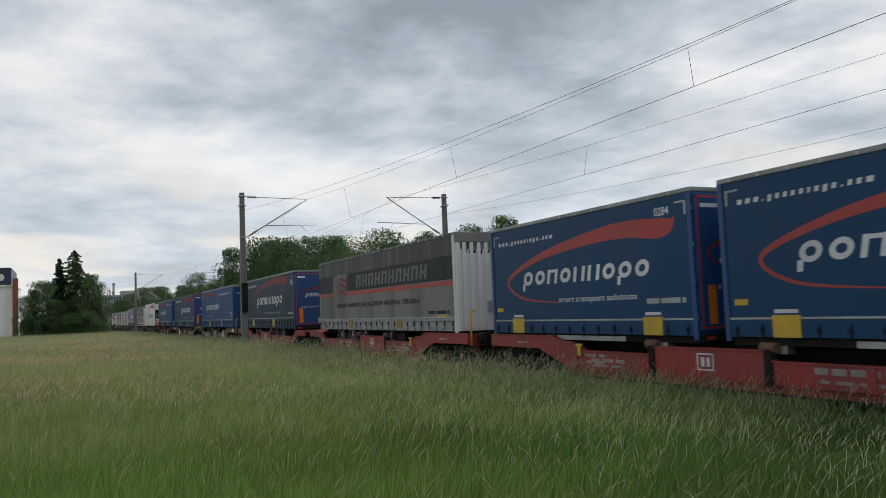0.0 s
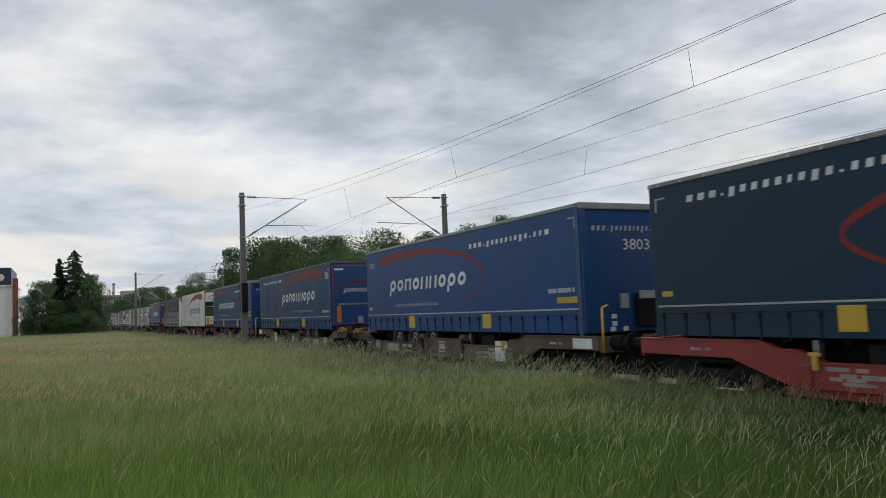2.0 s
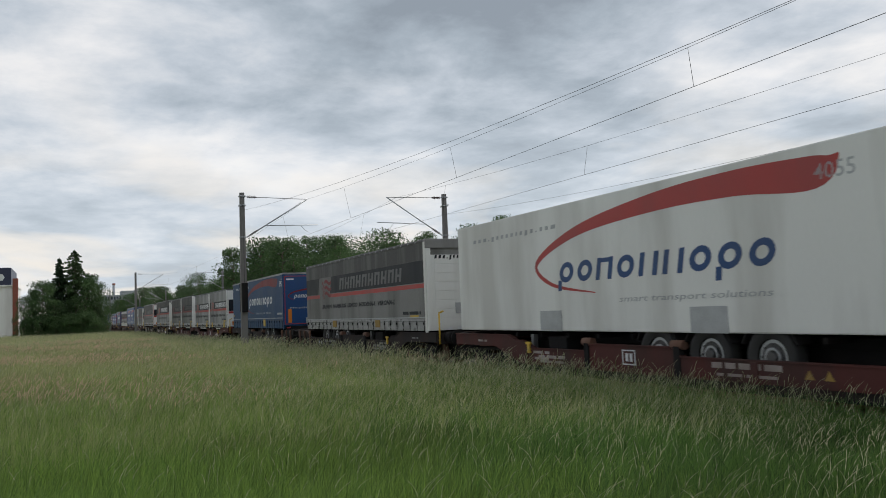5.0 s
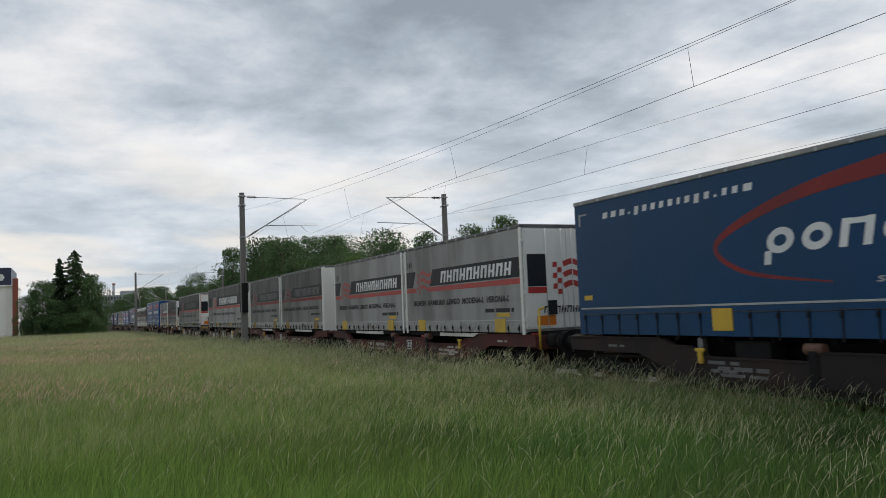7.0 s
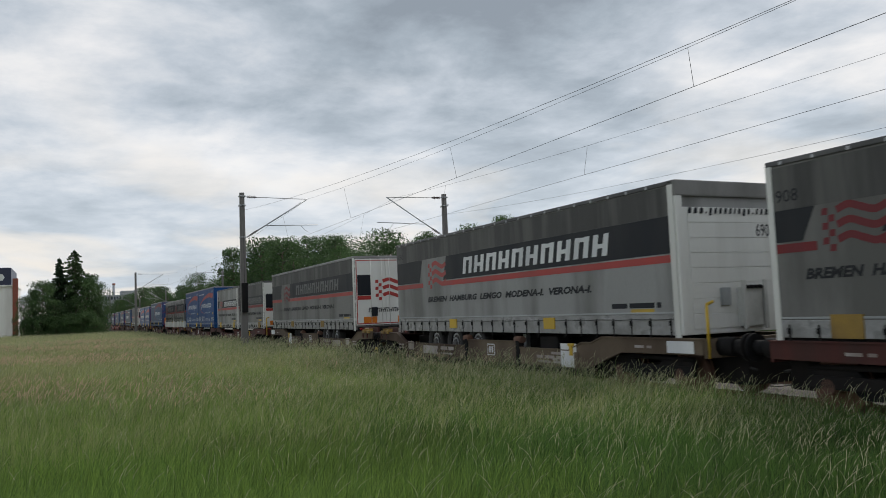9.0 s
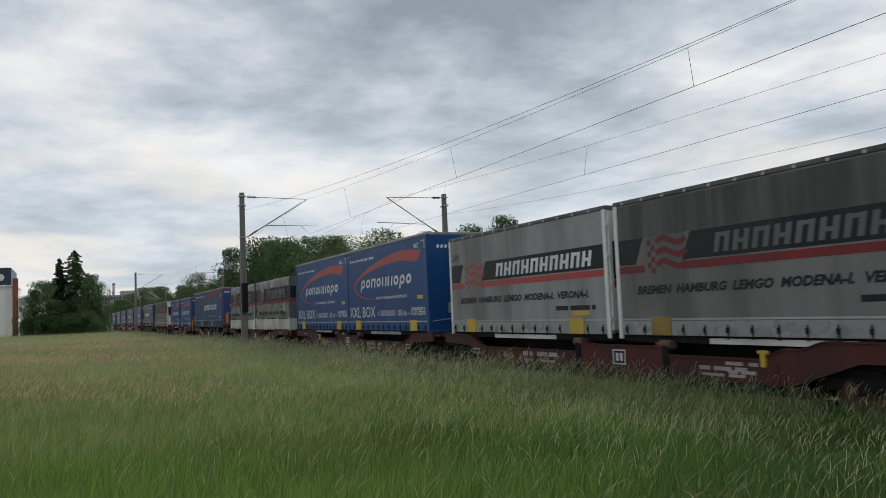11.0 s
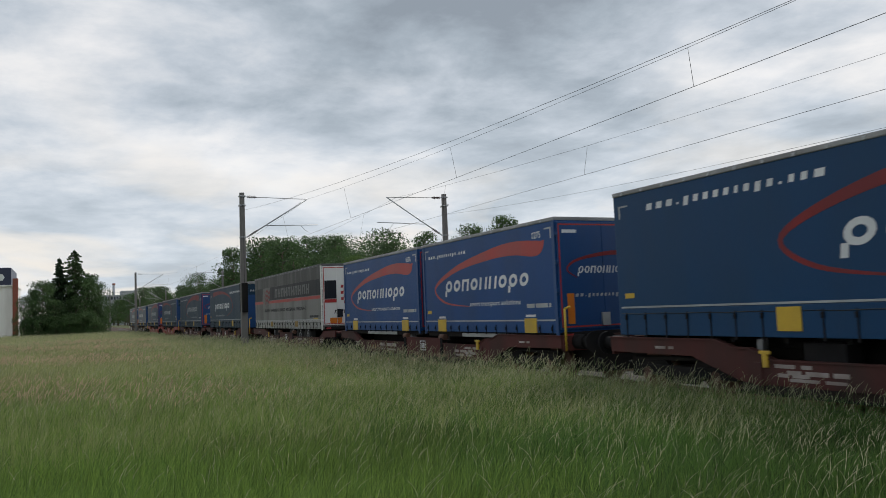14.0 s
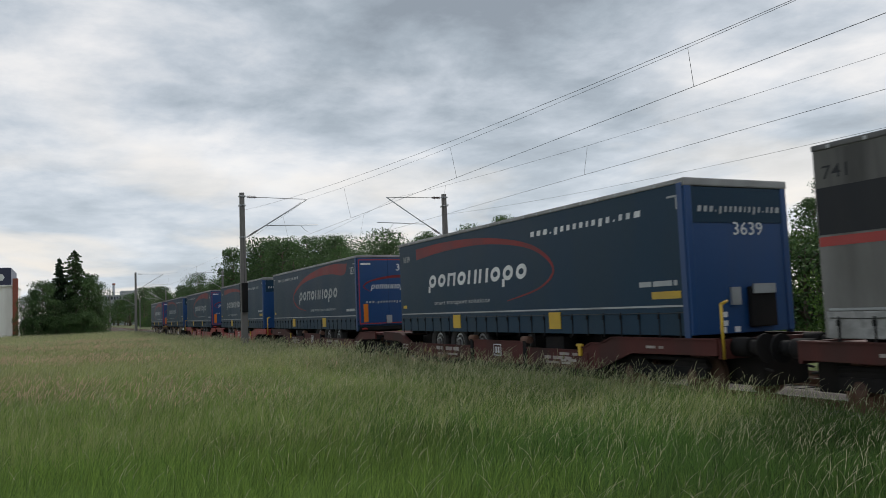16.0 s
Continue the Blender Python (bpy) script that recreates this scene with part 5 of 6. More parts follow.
SOOT_CT = "soot-stained grey curtain-sided swap body on the wagon"
put(swap(GREY_CT, M["grey"], "terra", "249", end="terra", end_mat=M["white"]), -164.0)
put(swap(GREY_CT, M["grey"], "terra", "248", end="terra", end_mat=M["white"]), -171.68)
put(swap(SOOT_CT, M["dirty"], "terra", "", end="plain", top=3.98, faded=True, end_mat=M["white"], cities="BREMEN  HAMBURG  MODENA-I.  LISBOA-P.  BARCELONA-E."), -180.81)
put(swap(SOOT_CT, M["dirty"], "terra", "908", end="terra", top=3.98, faded=True, end_mat=M["white"]), -188.58)
put(semi("grey curtain-sided trailer with a white boarded bulkhead", M["grey"], M["dark_roof"], "terra", "690", True, False, M["white"], "boards"), -204.37)
put(semi("grey curtain-sided trailer with white rear doors", M["dirty"], M["roof"], "terra", "", False, True, M["white"]), -222.45)
put(swap(SOOT_CT, M["dirty"], "terra", "", end="terra", faded=True, end_mat=M["white"]), -232.05)
put(swap(GREY_CT, M["grey"], "terra", "284", end="terra", end_mat=M["white"]), -239.79)
TALL_CT = "tall bright blue curtain-sided swap body with white lettering"
put(swap(TALL_CT, M["bright"], "pan", "0627", top=4.28, L=7.8, end="sheet"), -249.22)
put(swap(TALL_CT, M["bright"], "pan", "0626", top=4.28, L=7.8, end="sheet"), -256.95)
put(tarp_box(1), -266.05)
put(tarp_box(2), -274.15)
put(semi("blue curtain-sided trailer with blue rear doors and orange reflectors", M["blue"], M["roof"], "pan", "3912", False), -291.04)
put(swap(BLUE_CT, M["bright"], "pan", "0275"), -300.7)
put(swap(BLUE_CT, M["bright"], "pan", "0276"), -308.56)
put(semi("soiled grey curtain-sided trailer with printed white rear doors", M["dirty"], M["dark_roof"], "terra", "741", False, True, M["white"]), -325.34)
put(semi("slate-blue curtain-sided trailer with a bright blue bulkhead", M["slate"], M["roof"], "pan", "3639", True), -341.76)
put(semi("slate-blue curtain-sided trailer with blue rear doors", M["slate"], M["roof"], "pan", "3821", False, True), -359.8)
put(semi("slate-blue curtain-sided trailer with a blue bulkhead", M["slate"], M["roof"], "pan", "3644", True, True), -376.0)
put(semi("slate-blue curtain-sided trailer with blue rear doors", M["slate"], M["roof"], "pan", "3907", False, True), -394.05)
put(semi("slate-blue curtain-sided trailer with a blue bulkhead", M["slate"], M["roof"], "pan", "3650", True, True), -410.3)
put(semi("slate-blue curtain-sided trailer at the tail of the train", M["slate"], M["roof"], "pan", "3915", False, True), -428.3)
# ---- trees and shrubs ----
def leaf_cloud(name, centres, radii, per, size, material, parent, seed, squash=0.75, label=""):
    """Many small leaf quads gathered in clumps, with gaps between them."""
    rs = np.random.RandomState(seed)
    c = np.repeat(np.asarray(centres), per, axis=0)
    r = np.repeat(np.asarray(radii), per)
    n = len(c)
    d = rs.normal(size=(n, 3))
    d /= np.linalg.norm(d, axis=1)[:, None]
    p = c + d * (r * rs.uniform(0.35, 1.0, n) ** 0.6)[:, None] * np.array([1, 1, squash])
    a = rs.normal(size=(n, 3))
    a /= np.linalg.norm(a, axis=1)[:, None]
    b = np.cross(a, d + 0.3 * rs.normal(size=(n, 3)))
    b /= np.linalg.norm(b, axis=1)[:, None] + 1e-9
    s = size * rs.uniform(0.5, 1.3, n)[:, None]
    v = np.stack([p - a * s, p + b * s * 0.55, p + a * s, p - b * s * 0.55], 1).reshape(-1, 3)
    me = bpy.data.meshes.new(name)
    me.vertices.add(4 * n)
    me.vertices.foreach_set("co", v.ravel())
    me.loops.add(4 * n)
    me.loops.foreach_set("vertex_index", np.arange(4 * n))
    me.polygons.add(n)
    me.polygons.foreach_set("loop_start", np.arange(0, 4 * n, 4))
    me.update(calc_edges=True)
    me.materials.append(material)
    ob = new(name, me)
    ob.parent = parent
    if label:
        ob["label"] = label
    return ob


def make_tree(label, h, w, seed, material, category="tree", start=0.25, clumps=50, per=130, leaf=0.125, top=0.4, stem=True):
    """A broadleaf tree: tapered trunk, limbs to the clumps, uneven crown."""
    rnd = random.Random(seed)
    t = thing("tree" if category == "tree" else "bush", label, category, "trees and bushes along the railway")
    centres, radii = [], []
    for i in range(clumps):
        f = start + (1 - start) * (i + rnd.random()) / clumps
        g = (f - start) / (1 - start)
        ring = w / 2 * (1 - top * g) * math.sqrt(max(0.05, 1 - (abs(g - 0.42) / 0.62) ** 2.4))
        ang = i * 2.4 + rnd.uniform(-0.6, 0.6)
        rr = ring * rnd.uniform(0.35, 1.05)
        rad = w * rnd.uniform(0.10, 0.20)
        centres.append((rr * math.cos(ang), rr * math.sin(ang), min(h * f, h - rad * 0.6)))
        radii.append(rad)
    bm = B()
    bm_cyl(bm, (0, 0, -0.2), (0.1, 0.05, h * 0.45), h * 0.022 + 0.04, h * 0.013 + 0.02, seg=9)
    bm_cyl(bm, (0.1, 0.05, h * 0.45), (0, 0.1, h * 0.9), h * 0.013 + 0.02, 0.02, seg=7)
    for c in centres[::2]:
        z = max(h * 0.12, c[2] - 0.35 * math.hypot(c[0], c[1]) - 0.3)
        bm_cyl(bm, (0.07, 0.05, min(z, h * 0.85)), c, h * 0.006 + 0.02, 0.012, seg=5)
    part("trunk", bm, M["bark"], t)
    leaf_cloud("crown", centres, radii, per, leaf, material, t, seed)
    return t


def make_spruce(label, h, w, seed, material):
    rnd = random.Random(seed)
    t = thing("conifer", label, "tree", "trees and bushes along the railway")
    bm = B()
    bm_cyl(bm, (0, 0, -0.2), (0, 0, h), 0.16, 0.015, seg=8)
    centres, radii = [], []
    n = 150
    for i in range(n):
        f = 0.03 + 0.95 * (i / n) ** 1.15
        ang = i * 2.4 + rnd.uniform(-0.4, 0.4)
        reach = w / 2 * (1 - f) ** 0.8 * rnd.choice((0.55, 0.85, 1.0, 1.15)) + 0.05
        for k in (0.3, 0.65, 0.97):
            centres.append((reach * k * math.cos(ang), reach * k * math.sin(ang), h * f - reach * k * 0.18))
            radii.append(max(0.10, w * 0.12 * (1.05 - f) * rnd.uniform(0.7, 1.2)))
        bm_cyl(bm, (0, 0, h * f), (reach * math.cos(ang), reach * math.sin(ang), h * f - reach * 0.2), 0.02, 0.006, seg=4)
    part("trunk", bm, M["bark"], t)
    leaf_cloud("crown", centres, radii, 42, 0.13, material, t, seed, 0.6)
    return t


def plant():
    rnd = random.Random(5)
    oak = "dense dark green broadleaf tree behind the railway"
    protos = [make_tree(oak, 10, 7.5, 11, M["leaf"]), make_tree(oak, 10, 6.0, 12, M["leaf"], start=0.18, top=0.55),
              make_tree("slender airy broadleaf tree with light between its branches", 10, 4.6, 13, M["leaf"], clumps=34, per=70, top=0.5),
              make_tree(oak, 10, 8.5, 14, M["leaf"], start=0.12), make_tree("pale green leafy tree beside the railway", 10, 6.5, 15, M["leaf_light"], start=0.15)]
    shrubs = [make_tree("bushy green shrub at the foot of the trees", 4, 5.0, 21, M["leaf_light"], "bush", 0.05, 40, 240, 0.075, 0.3),
              make_tree("dark bushy shrub at the foot of the trees", 4, 5.6, 22, M["leaf"], "bush", 0.04, 44, 240, 0.075, 0.3)]
    airy = [make_tree("slender airy tree with thin bare lower stems", 10, 4.4, 41, M["leaf"], start=0.42, clumps=34, per=150, leaf=0.10, top=0.5),
            make_tree("slender leafy tree with light between its branches", 10, 5.4, 42, M["leaf"], start=0.3, clumps=38, per=150, leaf=0.10, top=0.5)]

    def place(p, x, y, h, base, wide=1.0):
        k = h / base
        m = pose(x, y, 0, 0, 0, rnd.uniform(0, 360))
        o = copy_thing(p, m)
        o.scale = (k * wide, k * wide, k)
        return o

    # row beyond the far track
    x = 12.0
    while x > -420:
        d = -x
        h = 7.2 if d < 29 else 5.8 if d < 40 else 6.0 + (min(d, 130) - 40) * 0.09
        h = min(h, 11.5) if d > 152 else h
        h *= rnd.uniform(0.82, 1.08)
        y = rnd.uniform(27, 34) if d < 160 else rnd.uniform(25.5, 40)
        p = rnd.choice(protos)
        if d < 75:
            p = rnd.choice(airy)
        place(p, x, y, h, 10, rnd.uniform(0.9, 1.2))
        if d < 260:
            place(rnd.choice(protos if d > 75 else airy), x - 1.5, y + rnd.uniform(5, 9), h * rnd.uniform(0.95, 1.12), 10)
        x -= rnd.uniform(2.6, 4.0) * (1 + d / 160)
    x = 14.0
    while x > -300:
        place(rnd.choice(shrubs), x, rnd.uniform(22.3, 25.0), rnd.uniform(2.6, 4.2), 4, rnd.uniform(0.9, 1.2))
        x -= rnd.uniform(2.2, 3.6) * (1 - x / 160)
    x = 12.0
    while x > -60:
        place(rnd.choice(shrubs), x, rnd.uniform(25.5, 28.5), rnd.uniform(3.4, 4.8), 4, rnd.uniform(0.9, 1.2))
        x -= rnd.uniform(2.0, 3.2)
    # tall clumps further off, at the end of the line
    for x, y, h in ((-330, 27, 15), (-350, 33, 16), (-372, 25, 14), (-300, 31, 14), (-420, 23, 13), (-440, 30, 14), (-470, 21, 11), (-480, 14, 9), (-520, 26, 12), (-500, 18, 8), (-560, 12, 9), (-590, 5, 12), (-600, -6, 12)):
        place(rnd.choice(protos[:4]), x, y, h, 10, 1.35)
    # garden trees at the edge of the meadow
    for x, y, h, wd in ((-118, -5.0, 5.6, 0.8), (-119, -4.0, 6.6, 0.85), (-117, -2.8, 7.6, 0.95), (-121, -2.2, 7.6, 1.0), (-116, -1.4, 5.0, 1.0), (-117.5, 1.2, 5.2, 1.1), (-121, 3.2, 8.6, 0.9), (-119, 2.4, 8.0, 0.9), (-122, 4.1, 7.4, 0.7), (-118.5, 3.6, 4.6, 0.9)):
        place(rnd.choice((protos[3], protos[1], protos[0])), x, y, h, 10, wd)
    for x, y, h in ((-116.5, -4.6, 2.6), (-115.5, -3.2, 3.0), (-116, -1.2, 3.0), (-116, 0.4, 3.2), (-116, 2.2, 3.2), (-116.5, 3.4, 2.6)):
        place(shrubs[1], x, y, h, 4)
    place(protos[2], -164, -13.2, 15.0, 10, 1.0)
    s1 = make_spruce("narrow dark spruce among garden trees", 10.9, 5.0, 31, M["needle"])
    s1.location = (-119.5, -0.8, 0)
    s2 = make_spruce("tall feathery conifer among garden trees", 12.1, 9.0, 32, M["leaf"])
    s2.location = (-120, 1.1, 0)
    # the prototypes stand in the row too
    for i, p in enumerate(protos):
        p.location = (-150 - 9 * i, 44 + 2 * i, 0)
        p.scale = (1.2, 1.2, 1.2)
    for i, p in enumerate(airy):
        p.location = (-62 - 7 * i, 36, 0)
    for i, p in enumerate(shrubs):
        p.location = (-90 - 14 * i, 25.5, 0)


plant()


# ---- grass ----
def blades(name, label, xy, height, width, lean, material, seed, levels=3, tip0=0.0, tip1=0.6, category="grass"):
    """Bent tapering blades joined in one sheet of stuff."""
    rs = np.random.RandomState(seed)
    n = len(xy)
    ang = rs.uniform(0, 2 * np.pi, n)
    side = np.stack([np.cos(ang), np.sin(ang), np.zeros(n)], 1)
    bend = np.stack([lean[0] + rs.normal(0, 0.20, n), lean[1] + rs.normal(0, 0.20, n), np.zeros(n)], 1) * height[:, None]
    base = np.concatenate([xy, np.zeros((n, 1))], 1)
    v, tip = [], []
    for k in range(levels):
        f = k / levels
        p = base + bend * (f ** 2.3) + np.array([0, 0, 1.0]) * (height * f * (1 - 0.12 * f * f))[:, None]
        w = (width * (1 - 0.55 * f))[:, None] * side
        v += [p - w, p + w]
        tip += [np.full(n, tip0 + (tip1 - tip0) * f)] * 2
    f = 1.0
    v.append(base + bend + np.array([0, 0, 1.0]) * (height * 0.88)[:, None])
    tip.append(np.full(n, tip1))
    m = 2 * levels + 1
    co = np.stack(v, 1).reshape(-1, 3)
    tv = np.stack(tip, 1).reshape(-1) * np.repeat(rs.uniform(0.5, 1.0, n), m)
    quads = [(2 * k, 2 * k + 1, 2 * k + 3, 2 * k + 2) for k in range(levels - 1)]
    idx = [i for q in quads for i in q] + [2 * levels - 2, 2 * levels - 1, 2 * levels]
    sizes = [4] * (levels - 1) + [3]
    starts = np.cumsum([0] + sizes[:-1])
    me = bpy.data.meshes.new(name)
    me.vertices.add(len(co))
    me.vertices.foreach_set("co", co.ravel())
    loops = (np.arange(n)[:, None] * m + np.array(idx)[None]).ravel()
    me.loops.add(len(loops))
    me.loops.foreach_set("vertex_index", loops)
    me.polygons.add(n * len(sizes))
    me.polygons.foreach_set("loop_start", (np.arange(n)[:, None] * len(idx) + starts[None]).ravel())
    me.update(calc_edges=True)
    a = me.attributes.new("tip", "FLOAT", "POINT")
    a.data.foreach_set("value", tv.astype(np.float32))
    me.materials.append(material)
    return tagged(new(name, me), label, category, kind="stuff")


def field(rs, n, r0, r1, a0, a1, power=1.0, ymax=8.75):
    """Places in a sector of the meadow round the viewpoint; power < 1 thins it outwards."""
    u = rs.uniform(0, 1, n)
    e = 2 * power
    r = (r0 ** e + u * (r1 ** e - r0 ** e)) ** (1 / e)
    a = np.radians(rs.uniform(a0, a1, n))
    xy = np.stack([-r * np.cos(a), r * np.sin(a)], 1)
    xy = xy[(xy[:, 1] < ymax) & (xy[:, 1] > -70)]
    # keep the foot of the masts and the garden edge clear
    return xy[(xy[:, 0] > -121)]


def clumpy(xy, scale, seed):
    """0 to 1, in patches."""
    s = np.zeros(len(xy))
    rs = np.random.RandomState(seed)
    for k in range(5):
        q = rs.normal(size=2) / scale * (1.0 + 0.7 * k)
        s += np.sin(xy @ q * 2 + rs.uniform(0, 6)) / (1 + 0.5 * k)
    return 1 / (1 + np.exp(-1.2 * s))


WIND = (0.045, 0.09)


def make_grass():
    rs = np.random.RandomState(3)
    long_green = "tall green meadow grass leaning in the wind"
    near = field(rs, 310000, 2.2, 22, -9, 62, 0.70)
    far_off = np.hypot(near[:, 0], near[:, 1])
    near = near[rs.uniform(size=len(near)) < np.clip((23 - far_off) / 9, 0, 1)]
    c = clumpy(near, 0.9, 1)
    dy = np.clip((near[:, 1] - 3) / 5, 0, 1)
    h = rs.uniform(0.34, 0.70, len(near)) * (0.76 + 0.36 * c) * (1 - 0.18 * dy)
    w = rs.uniform(0.0010, 0.0042, len(near)) * (0.75 + 0.03 * np.hypot(near[:, 0], near[:, 1]))
    # darker green blades become likelier towards the track and close to the viewpoint
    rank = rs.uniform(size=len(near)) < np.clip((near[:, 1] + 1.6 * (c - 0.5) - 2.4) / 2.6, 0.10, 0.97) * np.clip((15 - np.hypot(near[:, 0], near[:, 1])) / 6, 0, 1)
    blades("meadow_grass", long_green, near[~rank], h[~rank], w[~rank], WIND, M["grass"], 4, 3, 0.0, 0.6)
    blades("lush_grass", "dense dark green grass, thicker towards the verge", near[rank], h[rank] * 1.04, w[rank] * 1.15, WIND, M["lush"], 14, 3, 0.0, 0.5)
    rest = field(rs, 26000, 0.7, 26, 62, 351, 0.7)
    blades("meadow_grass", long_green, rest, rs.uniform(0.36, 0.7, len(rest)), rs.uniform(0.006, 0.012, len(rest)), WIND, M["grass"], 9, 2, 0.0, 0.6)
    rest = field(rs, 5000, 0.7, 2.3, -9, 62, 0.8)
    blades("meadow_grass", long_green, rest, rs.uniform(0.3, 0.55, len(rest)), rs.uniform(0.0015, 0.003, len(rest)), WIND, M["grass"], 10, 3, 0.0, 0.6)
    mid = field(rs, 200000, 9, 48, -8, 50, 0.7)
    c = clumpy(mid, 2.0, 2)
    h = rs.uniform(0.42, 0.72, len(mid)) * (0.85 + 0.25 * c)
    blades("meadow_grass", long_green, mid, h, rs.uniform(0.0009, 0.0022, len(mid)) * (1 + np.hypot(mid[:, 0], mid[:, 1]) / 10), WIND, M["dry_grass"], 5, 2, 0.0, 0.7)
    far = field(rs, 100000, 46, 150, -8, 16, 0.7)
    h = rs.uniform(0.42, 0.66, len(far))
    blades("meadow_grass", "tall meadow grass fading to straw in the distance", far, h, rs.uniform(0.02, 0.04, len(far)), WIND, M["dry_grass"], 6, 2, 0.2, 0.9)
    verge = field(rs, 90000, 6, 48, 8, 62, 0.7, 8.9)
    verge = verge[verge[:, 1] > 5.8]
    h = rs.uniform(0.38, 0.80, len(verge)) * (0.75 + 0.5 * clumpy(verge, 0.8, 31)) * np.clip(0.72 + (-verge[:, 0] - 7) / 26, 0.72, 1)
    w = rs.uniform(0.0013, 0.003, len(verge)) * (1 + np.hypot(verge[:, 0], verge[:, 1]) / 22)
    dry = rs.uniform(size=len(verge)) < np.clip((np.hypot(verge[:, 0], verge[:, 1]) - 8) / 14, 0.25, 0.9)
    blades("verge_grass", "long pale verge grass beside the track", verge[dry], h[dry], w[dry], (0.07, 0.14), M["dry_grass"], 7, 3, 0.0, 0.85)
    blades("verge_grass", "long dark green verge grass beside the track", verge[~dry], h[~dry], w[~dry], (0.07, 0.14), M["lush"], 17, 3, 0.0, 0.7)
    beyond = np.stack([rs.uniform(-110, 8, 30000), rs.uniform(18.3, 23.5, 30000)], 1)
    blades("far_verge_grass", "rough green grass between the far track and the trees", beyond, rs.uniform(0.4, 0.9, len(beyond)), rs.uniform(0.008, 0.02, len(beyond)), WIND, M["grass"], 8, 2, 0.1, 0.6)

    # seed heads: thin stalks that end in a loose, nodding panicle
    def heads(xy, lo, hi, fat, seed, material="seed"):
        r2 = np.random.RandomState(seed)
        n = len(xy)
        hh = r2.uniform(lo, hi, n) * np.where(xy[:, 1] > 5, np.clip(0.78 + (-xy[:, 0] - 7) / 26, 0.78, 1), 1)
        ln = np.stack([r2.normal(0.04, 0.13, n), r2.normal(0.08, 0.14, n)], 1)
        nod = np.stack([r2.normal(0.015, 0.06, n), r2.normal(0.03, 0.07, n)], 1)
        base = np.concatenate([xy, np.zeros((n, 1))], 1)
        dist = np.hypot(xy[:, 0], xy[:, 1])

        def at(f):
            tip = np.clip((f - 0.8) / 0.2, 0, 1)
            return base + np.concatenate([ln * (hh * f ** 2.4)[:, None] + nod * (hh * tip ** 1.6)[:, None], (hh * (f - 0.05 * tip ** 2))[:, None]], 1)

        v, faces, tipv = [], [], []
        # stalk, then a panicle whose side sprays step out left and right
        ang = r2.uniform(-0.9, 0.9, n)
        sd = np.stack([0.43 * np.cos(ang) - 0.9 * np.sin(ang), 0.9 * np.cos(ang) + 0.43 * np.sin(ang), np.zeros(n)], 1)
        for f, w in ((0.0, 0.0005), (0.80, 0.0004), (0.84, 0.0016), (0.87, 0.0007), (0.90, 0.0019), (0.93, 0.0007), (0.96, 0.0015), (1.0, 0.0003)):
            ww = (w * fat * (1 + dist / 14))[:, None] * sd * r2.uniform(0.5, 1.4, n)[:, None]
            p = at(f)
            v += [p - ww, p + ww]
            tipv += [np.full(n, 0.0 if f < 0.82 else 1.0)] * 2
        m = 16
        co = np.stack(v, 1).reshape(-1, 3)
        tv = np.stack(tipv, 1).reshape(-1) * np.repeat(r2.uniform(0.45, 1.0, n), m)
        idx = []
        for k in range(7):
            idx += [2 * k, 2 * k + 1, 2 * k + 3, 2 * k + 2]
        me = bpy.data.meshes.new("seed_heads")
        me.vertices.add(len(co))
        me.vertices.foreach_set("co", co.ravel())
        loops = (np.arange(n)[:, None] * m + np.array(idx)[None]).ravel()
        me.loops.add(len(loops))
        me.loops.foreach_set("vertex_index", loops)
        me.polygons.add(n * 7)
        me.polygons.foreach_set("loop_start", np.arange(0, len(loops), 4))
        me.update(calc_edges=True)
        a = me.attributes.new("tip", "FLOAT", "POINT")
        a.data.foreach_set("value", tv.astype(np.float32))
        me.materials.append(M[material])
        tagged(new("seed_heads", me), ("straw-coloured" if material == "seed" else "reddish-brown") + " nodding grass seed heads above the meadow", "grass", kind="stuff")

    p = field(rs, 11000, 3.5, 15, -9, 62, 0.9)
    c = clumpy(p, 1.4, 7) * np.clip(0.25 + (p[:, 1] - 1) / 5 + np.hypot(p[:, 0], p[:, 1]) / 30, 0.1, 1)
    heads(p[rs.uniform(size=len(p)) < c], 0.54, 0.86, 1.0, 21)
    p = field(rs, 46000, 12, 60, -8, 50, 0.75)
    c = clumpy(p, 3.0, 8)
    keep = rs.uniform(size=len(p)) < 0.25 + 0.75 * c
    brown = clumpy(p, 2.2, 12) + 0.3 * rs.uniform(size=len(p)) > 0.76 + np.clip((p[:, 1] - 2) / 12, 0, 0.3)
    heads(p[keep & ~brown], 0.55, 0.80, 1.0, 22)
    heads(p[brown], 0.58, 0.80, 2.0, 25, "brown_seed")
    p = field(rs, 24000, 55, 150, -8, 16, 0.75)
    heads(p, 0.55, 0.75, 0.9, 23)
    p = field(rs, 42000, 6, 48, 8, 62, 0.8, 8.9)
    p = p[p[:, 1] > 5.2]
    p = p[rs.uniform(size=len(p)) < 0.25 + 0.75 * clumpy(p, 0.9, 32)]
    heads(p, 0.52, 0.96, 1.35, 24)


make_grass()


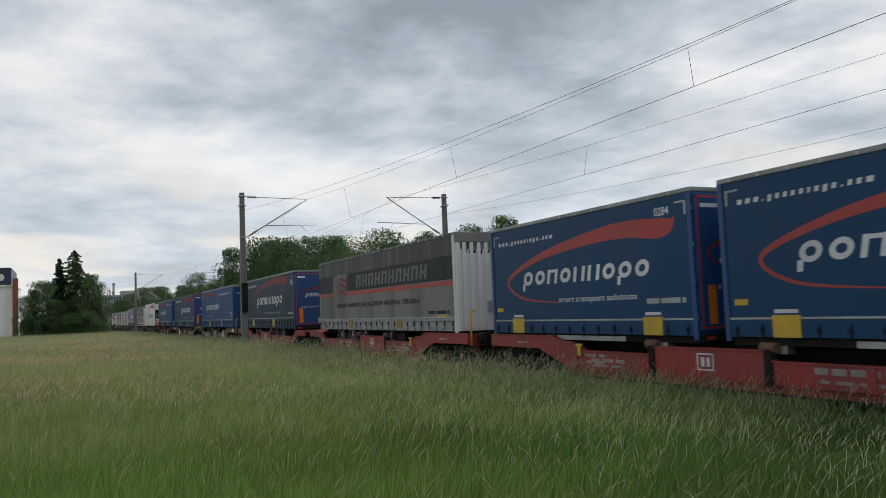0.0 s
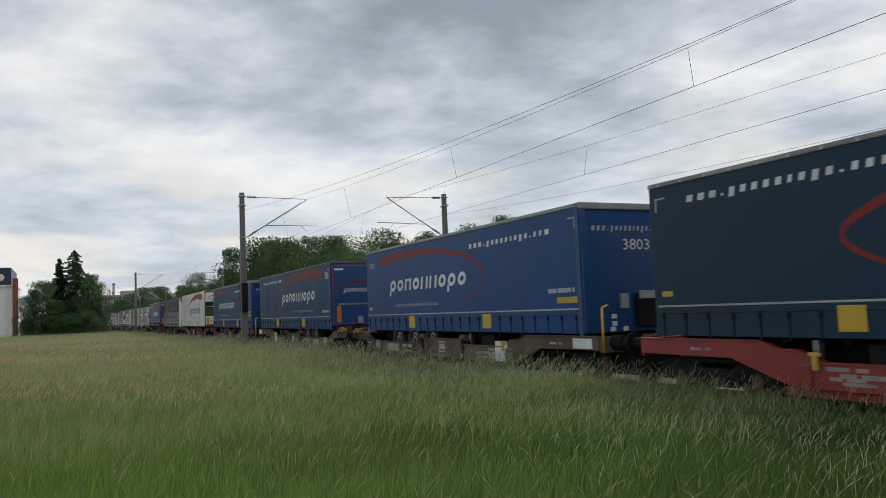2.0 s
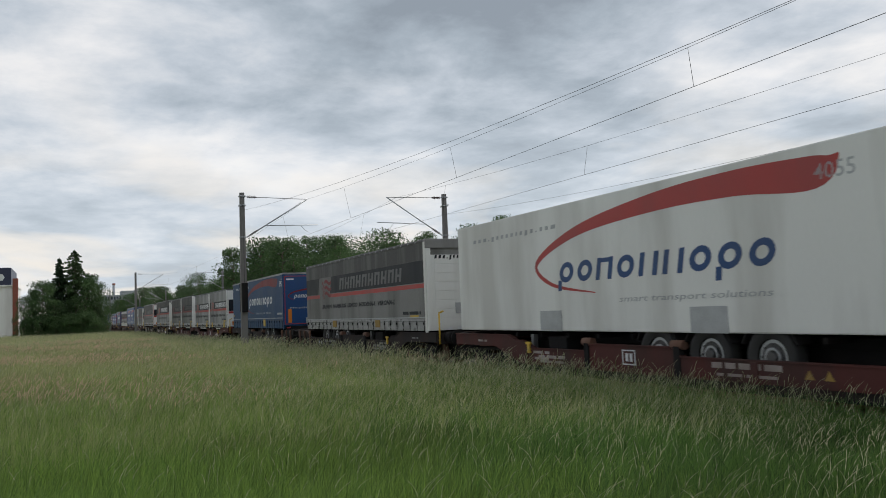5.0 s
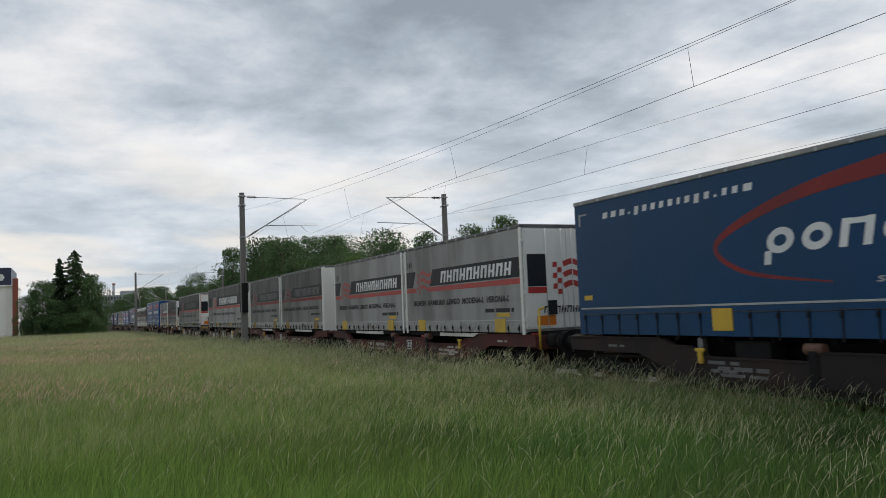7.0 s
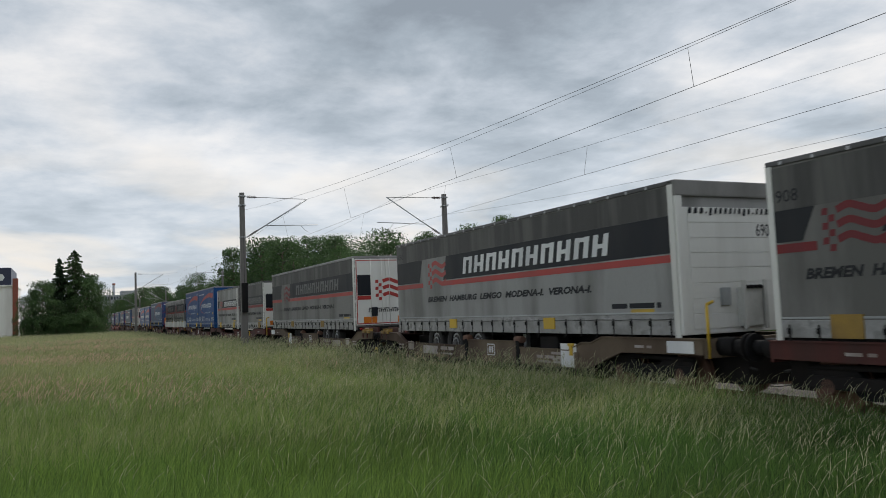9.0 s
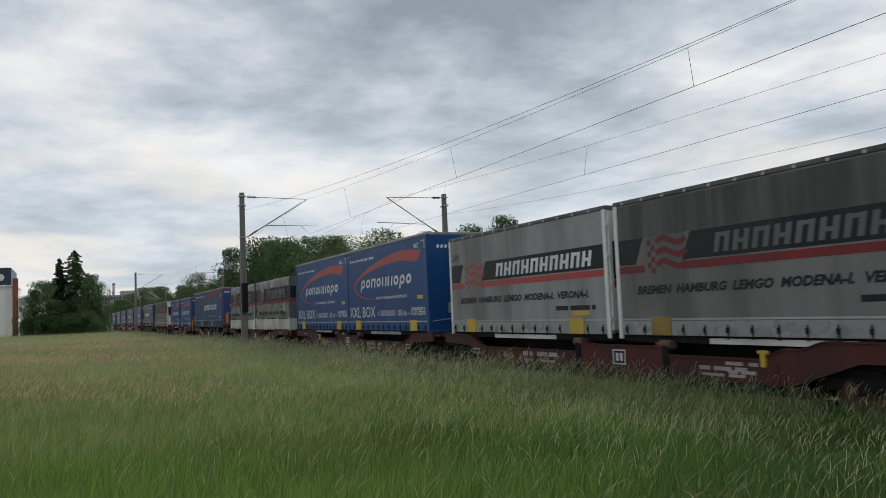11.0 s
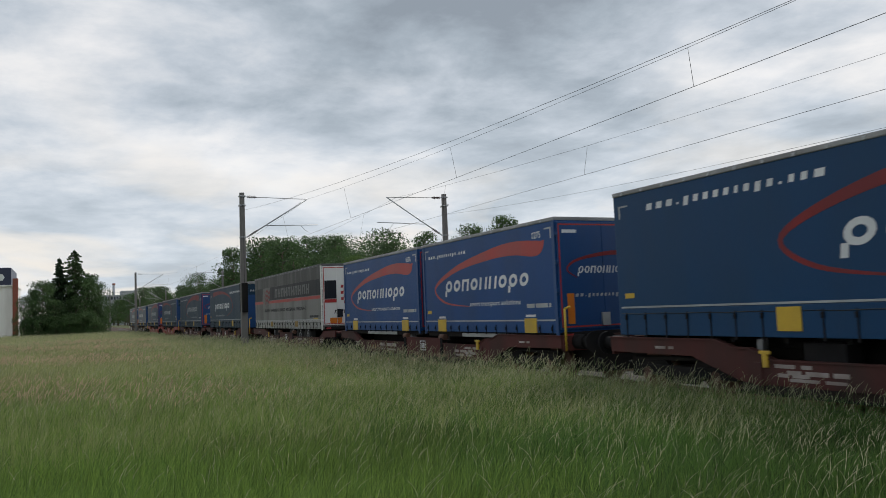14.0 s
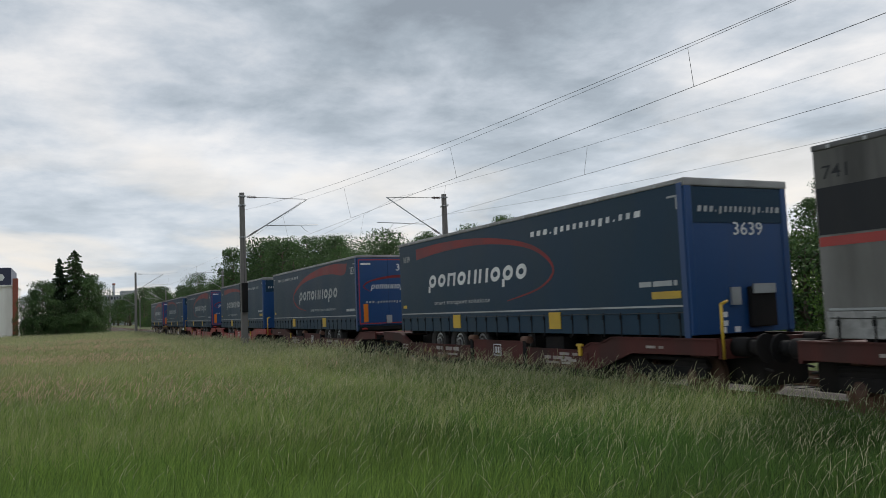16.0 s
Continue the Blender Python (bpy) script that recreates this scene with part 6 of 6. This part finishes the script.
# ---- far buildings ----
def make_buildings():
    t = thing("commercial_building", "white rendered commercial building with a navy sign block", "building", m=pose(-142, 0, 0))
    bm = B()
    bm_box(bm, -16, 0, -44, -7.25, -0.3, 8.2, 0.03)
    part("wall", bm, M["plaster"], t)
    bm = B()
    bm_box(bm, -15, 0.2, -43, -7.8, 8.2, 11.0, 0.05)
    part("sign_block", bm, M["navy_panel"], t, "navy panelled sign block")
    bm = B()
    bm_box(bm, -6, -4, -9.3, -8.4, 11.0, 11.3, 0.03)
    part("roof_vent", bm, M["black"], t)
    bm = B()
    bm_plate(bm, [(-9.4, 9.0), (-9.0, 9.0), (-8.7, 9.5), (-9.0, 10.0), (-9.4, 10.0)], -0.23, -0.2)
    o = part("sign_shape", bm, M["pale"], t)
    o.matrix_basis = pose(0, 0, 0, 0, 0, 90)
    bm = B()
    bm_box(bm, -16.3, 0.3, -44.2, -7.1, 8.05, 8.3, 0.02)
    part("parapet", bm, M["plaster"], t)
    for k in range(8):
        y = -10.6 - k * 4.2
        for z in (1.6, 4.6):
            w = new("window")
            w.parent = t
            bm = B()
            bm_box(bm, -0.1, 0.06, y - 1.0, y + 1.0, z, z + 1.5, 0.02)
            part("frame", bm, M["steel"], w)
            bm = B()
            bm_box(bm, 0.05, 0.07, y - 0.92, y + 0.92, z + 0.08, z + 1.42)
            part("pane", bm, M["glass"], w)
    bm = B()
    bm_box(bm, -0.5, 0.45, -7.6, -6.85, 0, 9.3, 0.02)
    part("brick_pier", bm, M["brick"], t, "red brick pier at the corner")
    # factory beyond the end of the line
    f = thing("factory", "hazy grey factory block with a row of windows", "building", m=pose(-520, 0, 0))
    bm = B()
    bm_box(bm, -20, 0, 17, 31, -1, 18.4, 0.1)
    part("wall", bm, M["far_wall"], f)
    for k in range(8):
        bm = B()
        bm_box(bm, 0.0, 0.15, 18.0 + k * 1.6, 19.1 + k * 1.6, 15.6, 17.4)
        part("window", bm, M["glass"], f)
    bm = B()
    bm_box(bm, -20, -4, 30.5, 39, -1, 21.0, 0.1)
    part("annex", bm, M["far_wall"], f)
    c = thing("chimney", "slim pale factory chimney against the sky", "chimney", m=pose(-530, 26.6, 0))
    bm = B()
    bm_cyl(bm, (0, 0, 0), (0, 0, 26.0), 0.95, 0.75, seg=20)
    part("shaft", bm, M["far_wall"], c)
    bm = B()
    bm_cyl(bm, (0, 0, 25.0), (0, 0, 25.8), 0.95, 0.95, seg=20)
    part("rim", bm, M["brick"], c)


make_buildings()
# ---- motion of the train ----
def motions():
    for ob, x in rolling:
        walk(ob, [(t, pose(x + way(t), NEAR_Y, RAIL_Z)) for t in (0, 2, 4, 6, 8, 10, 12, 14, 16)])


motions()
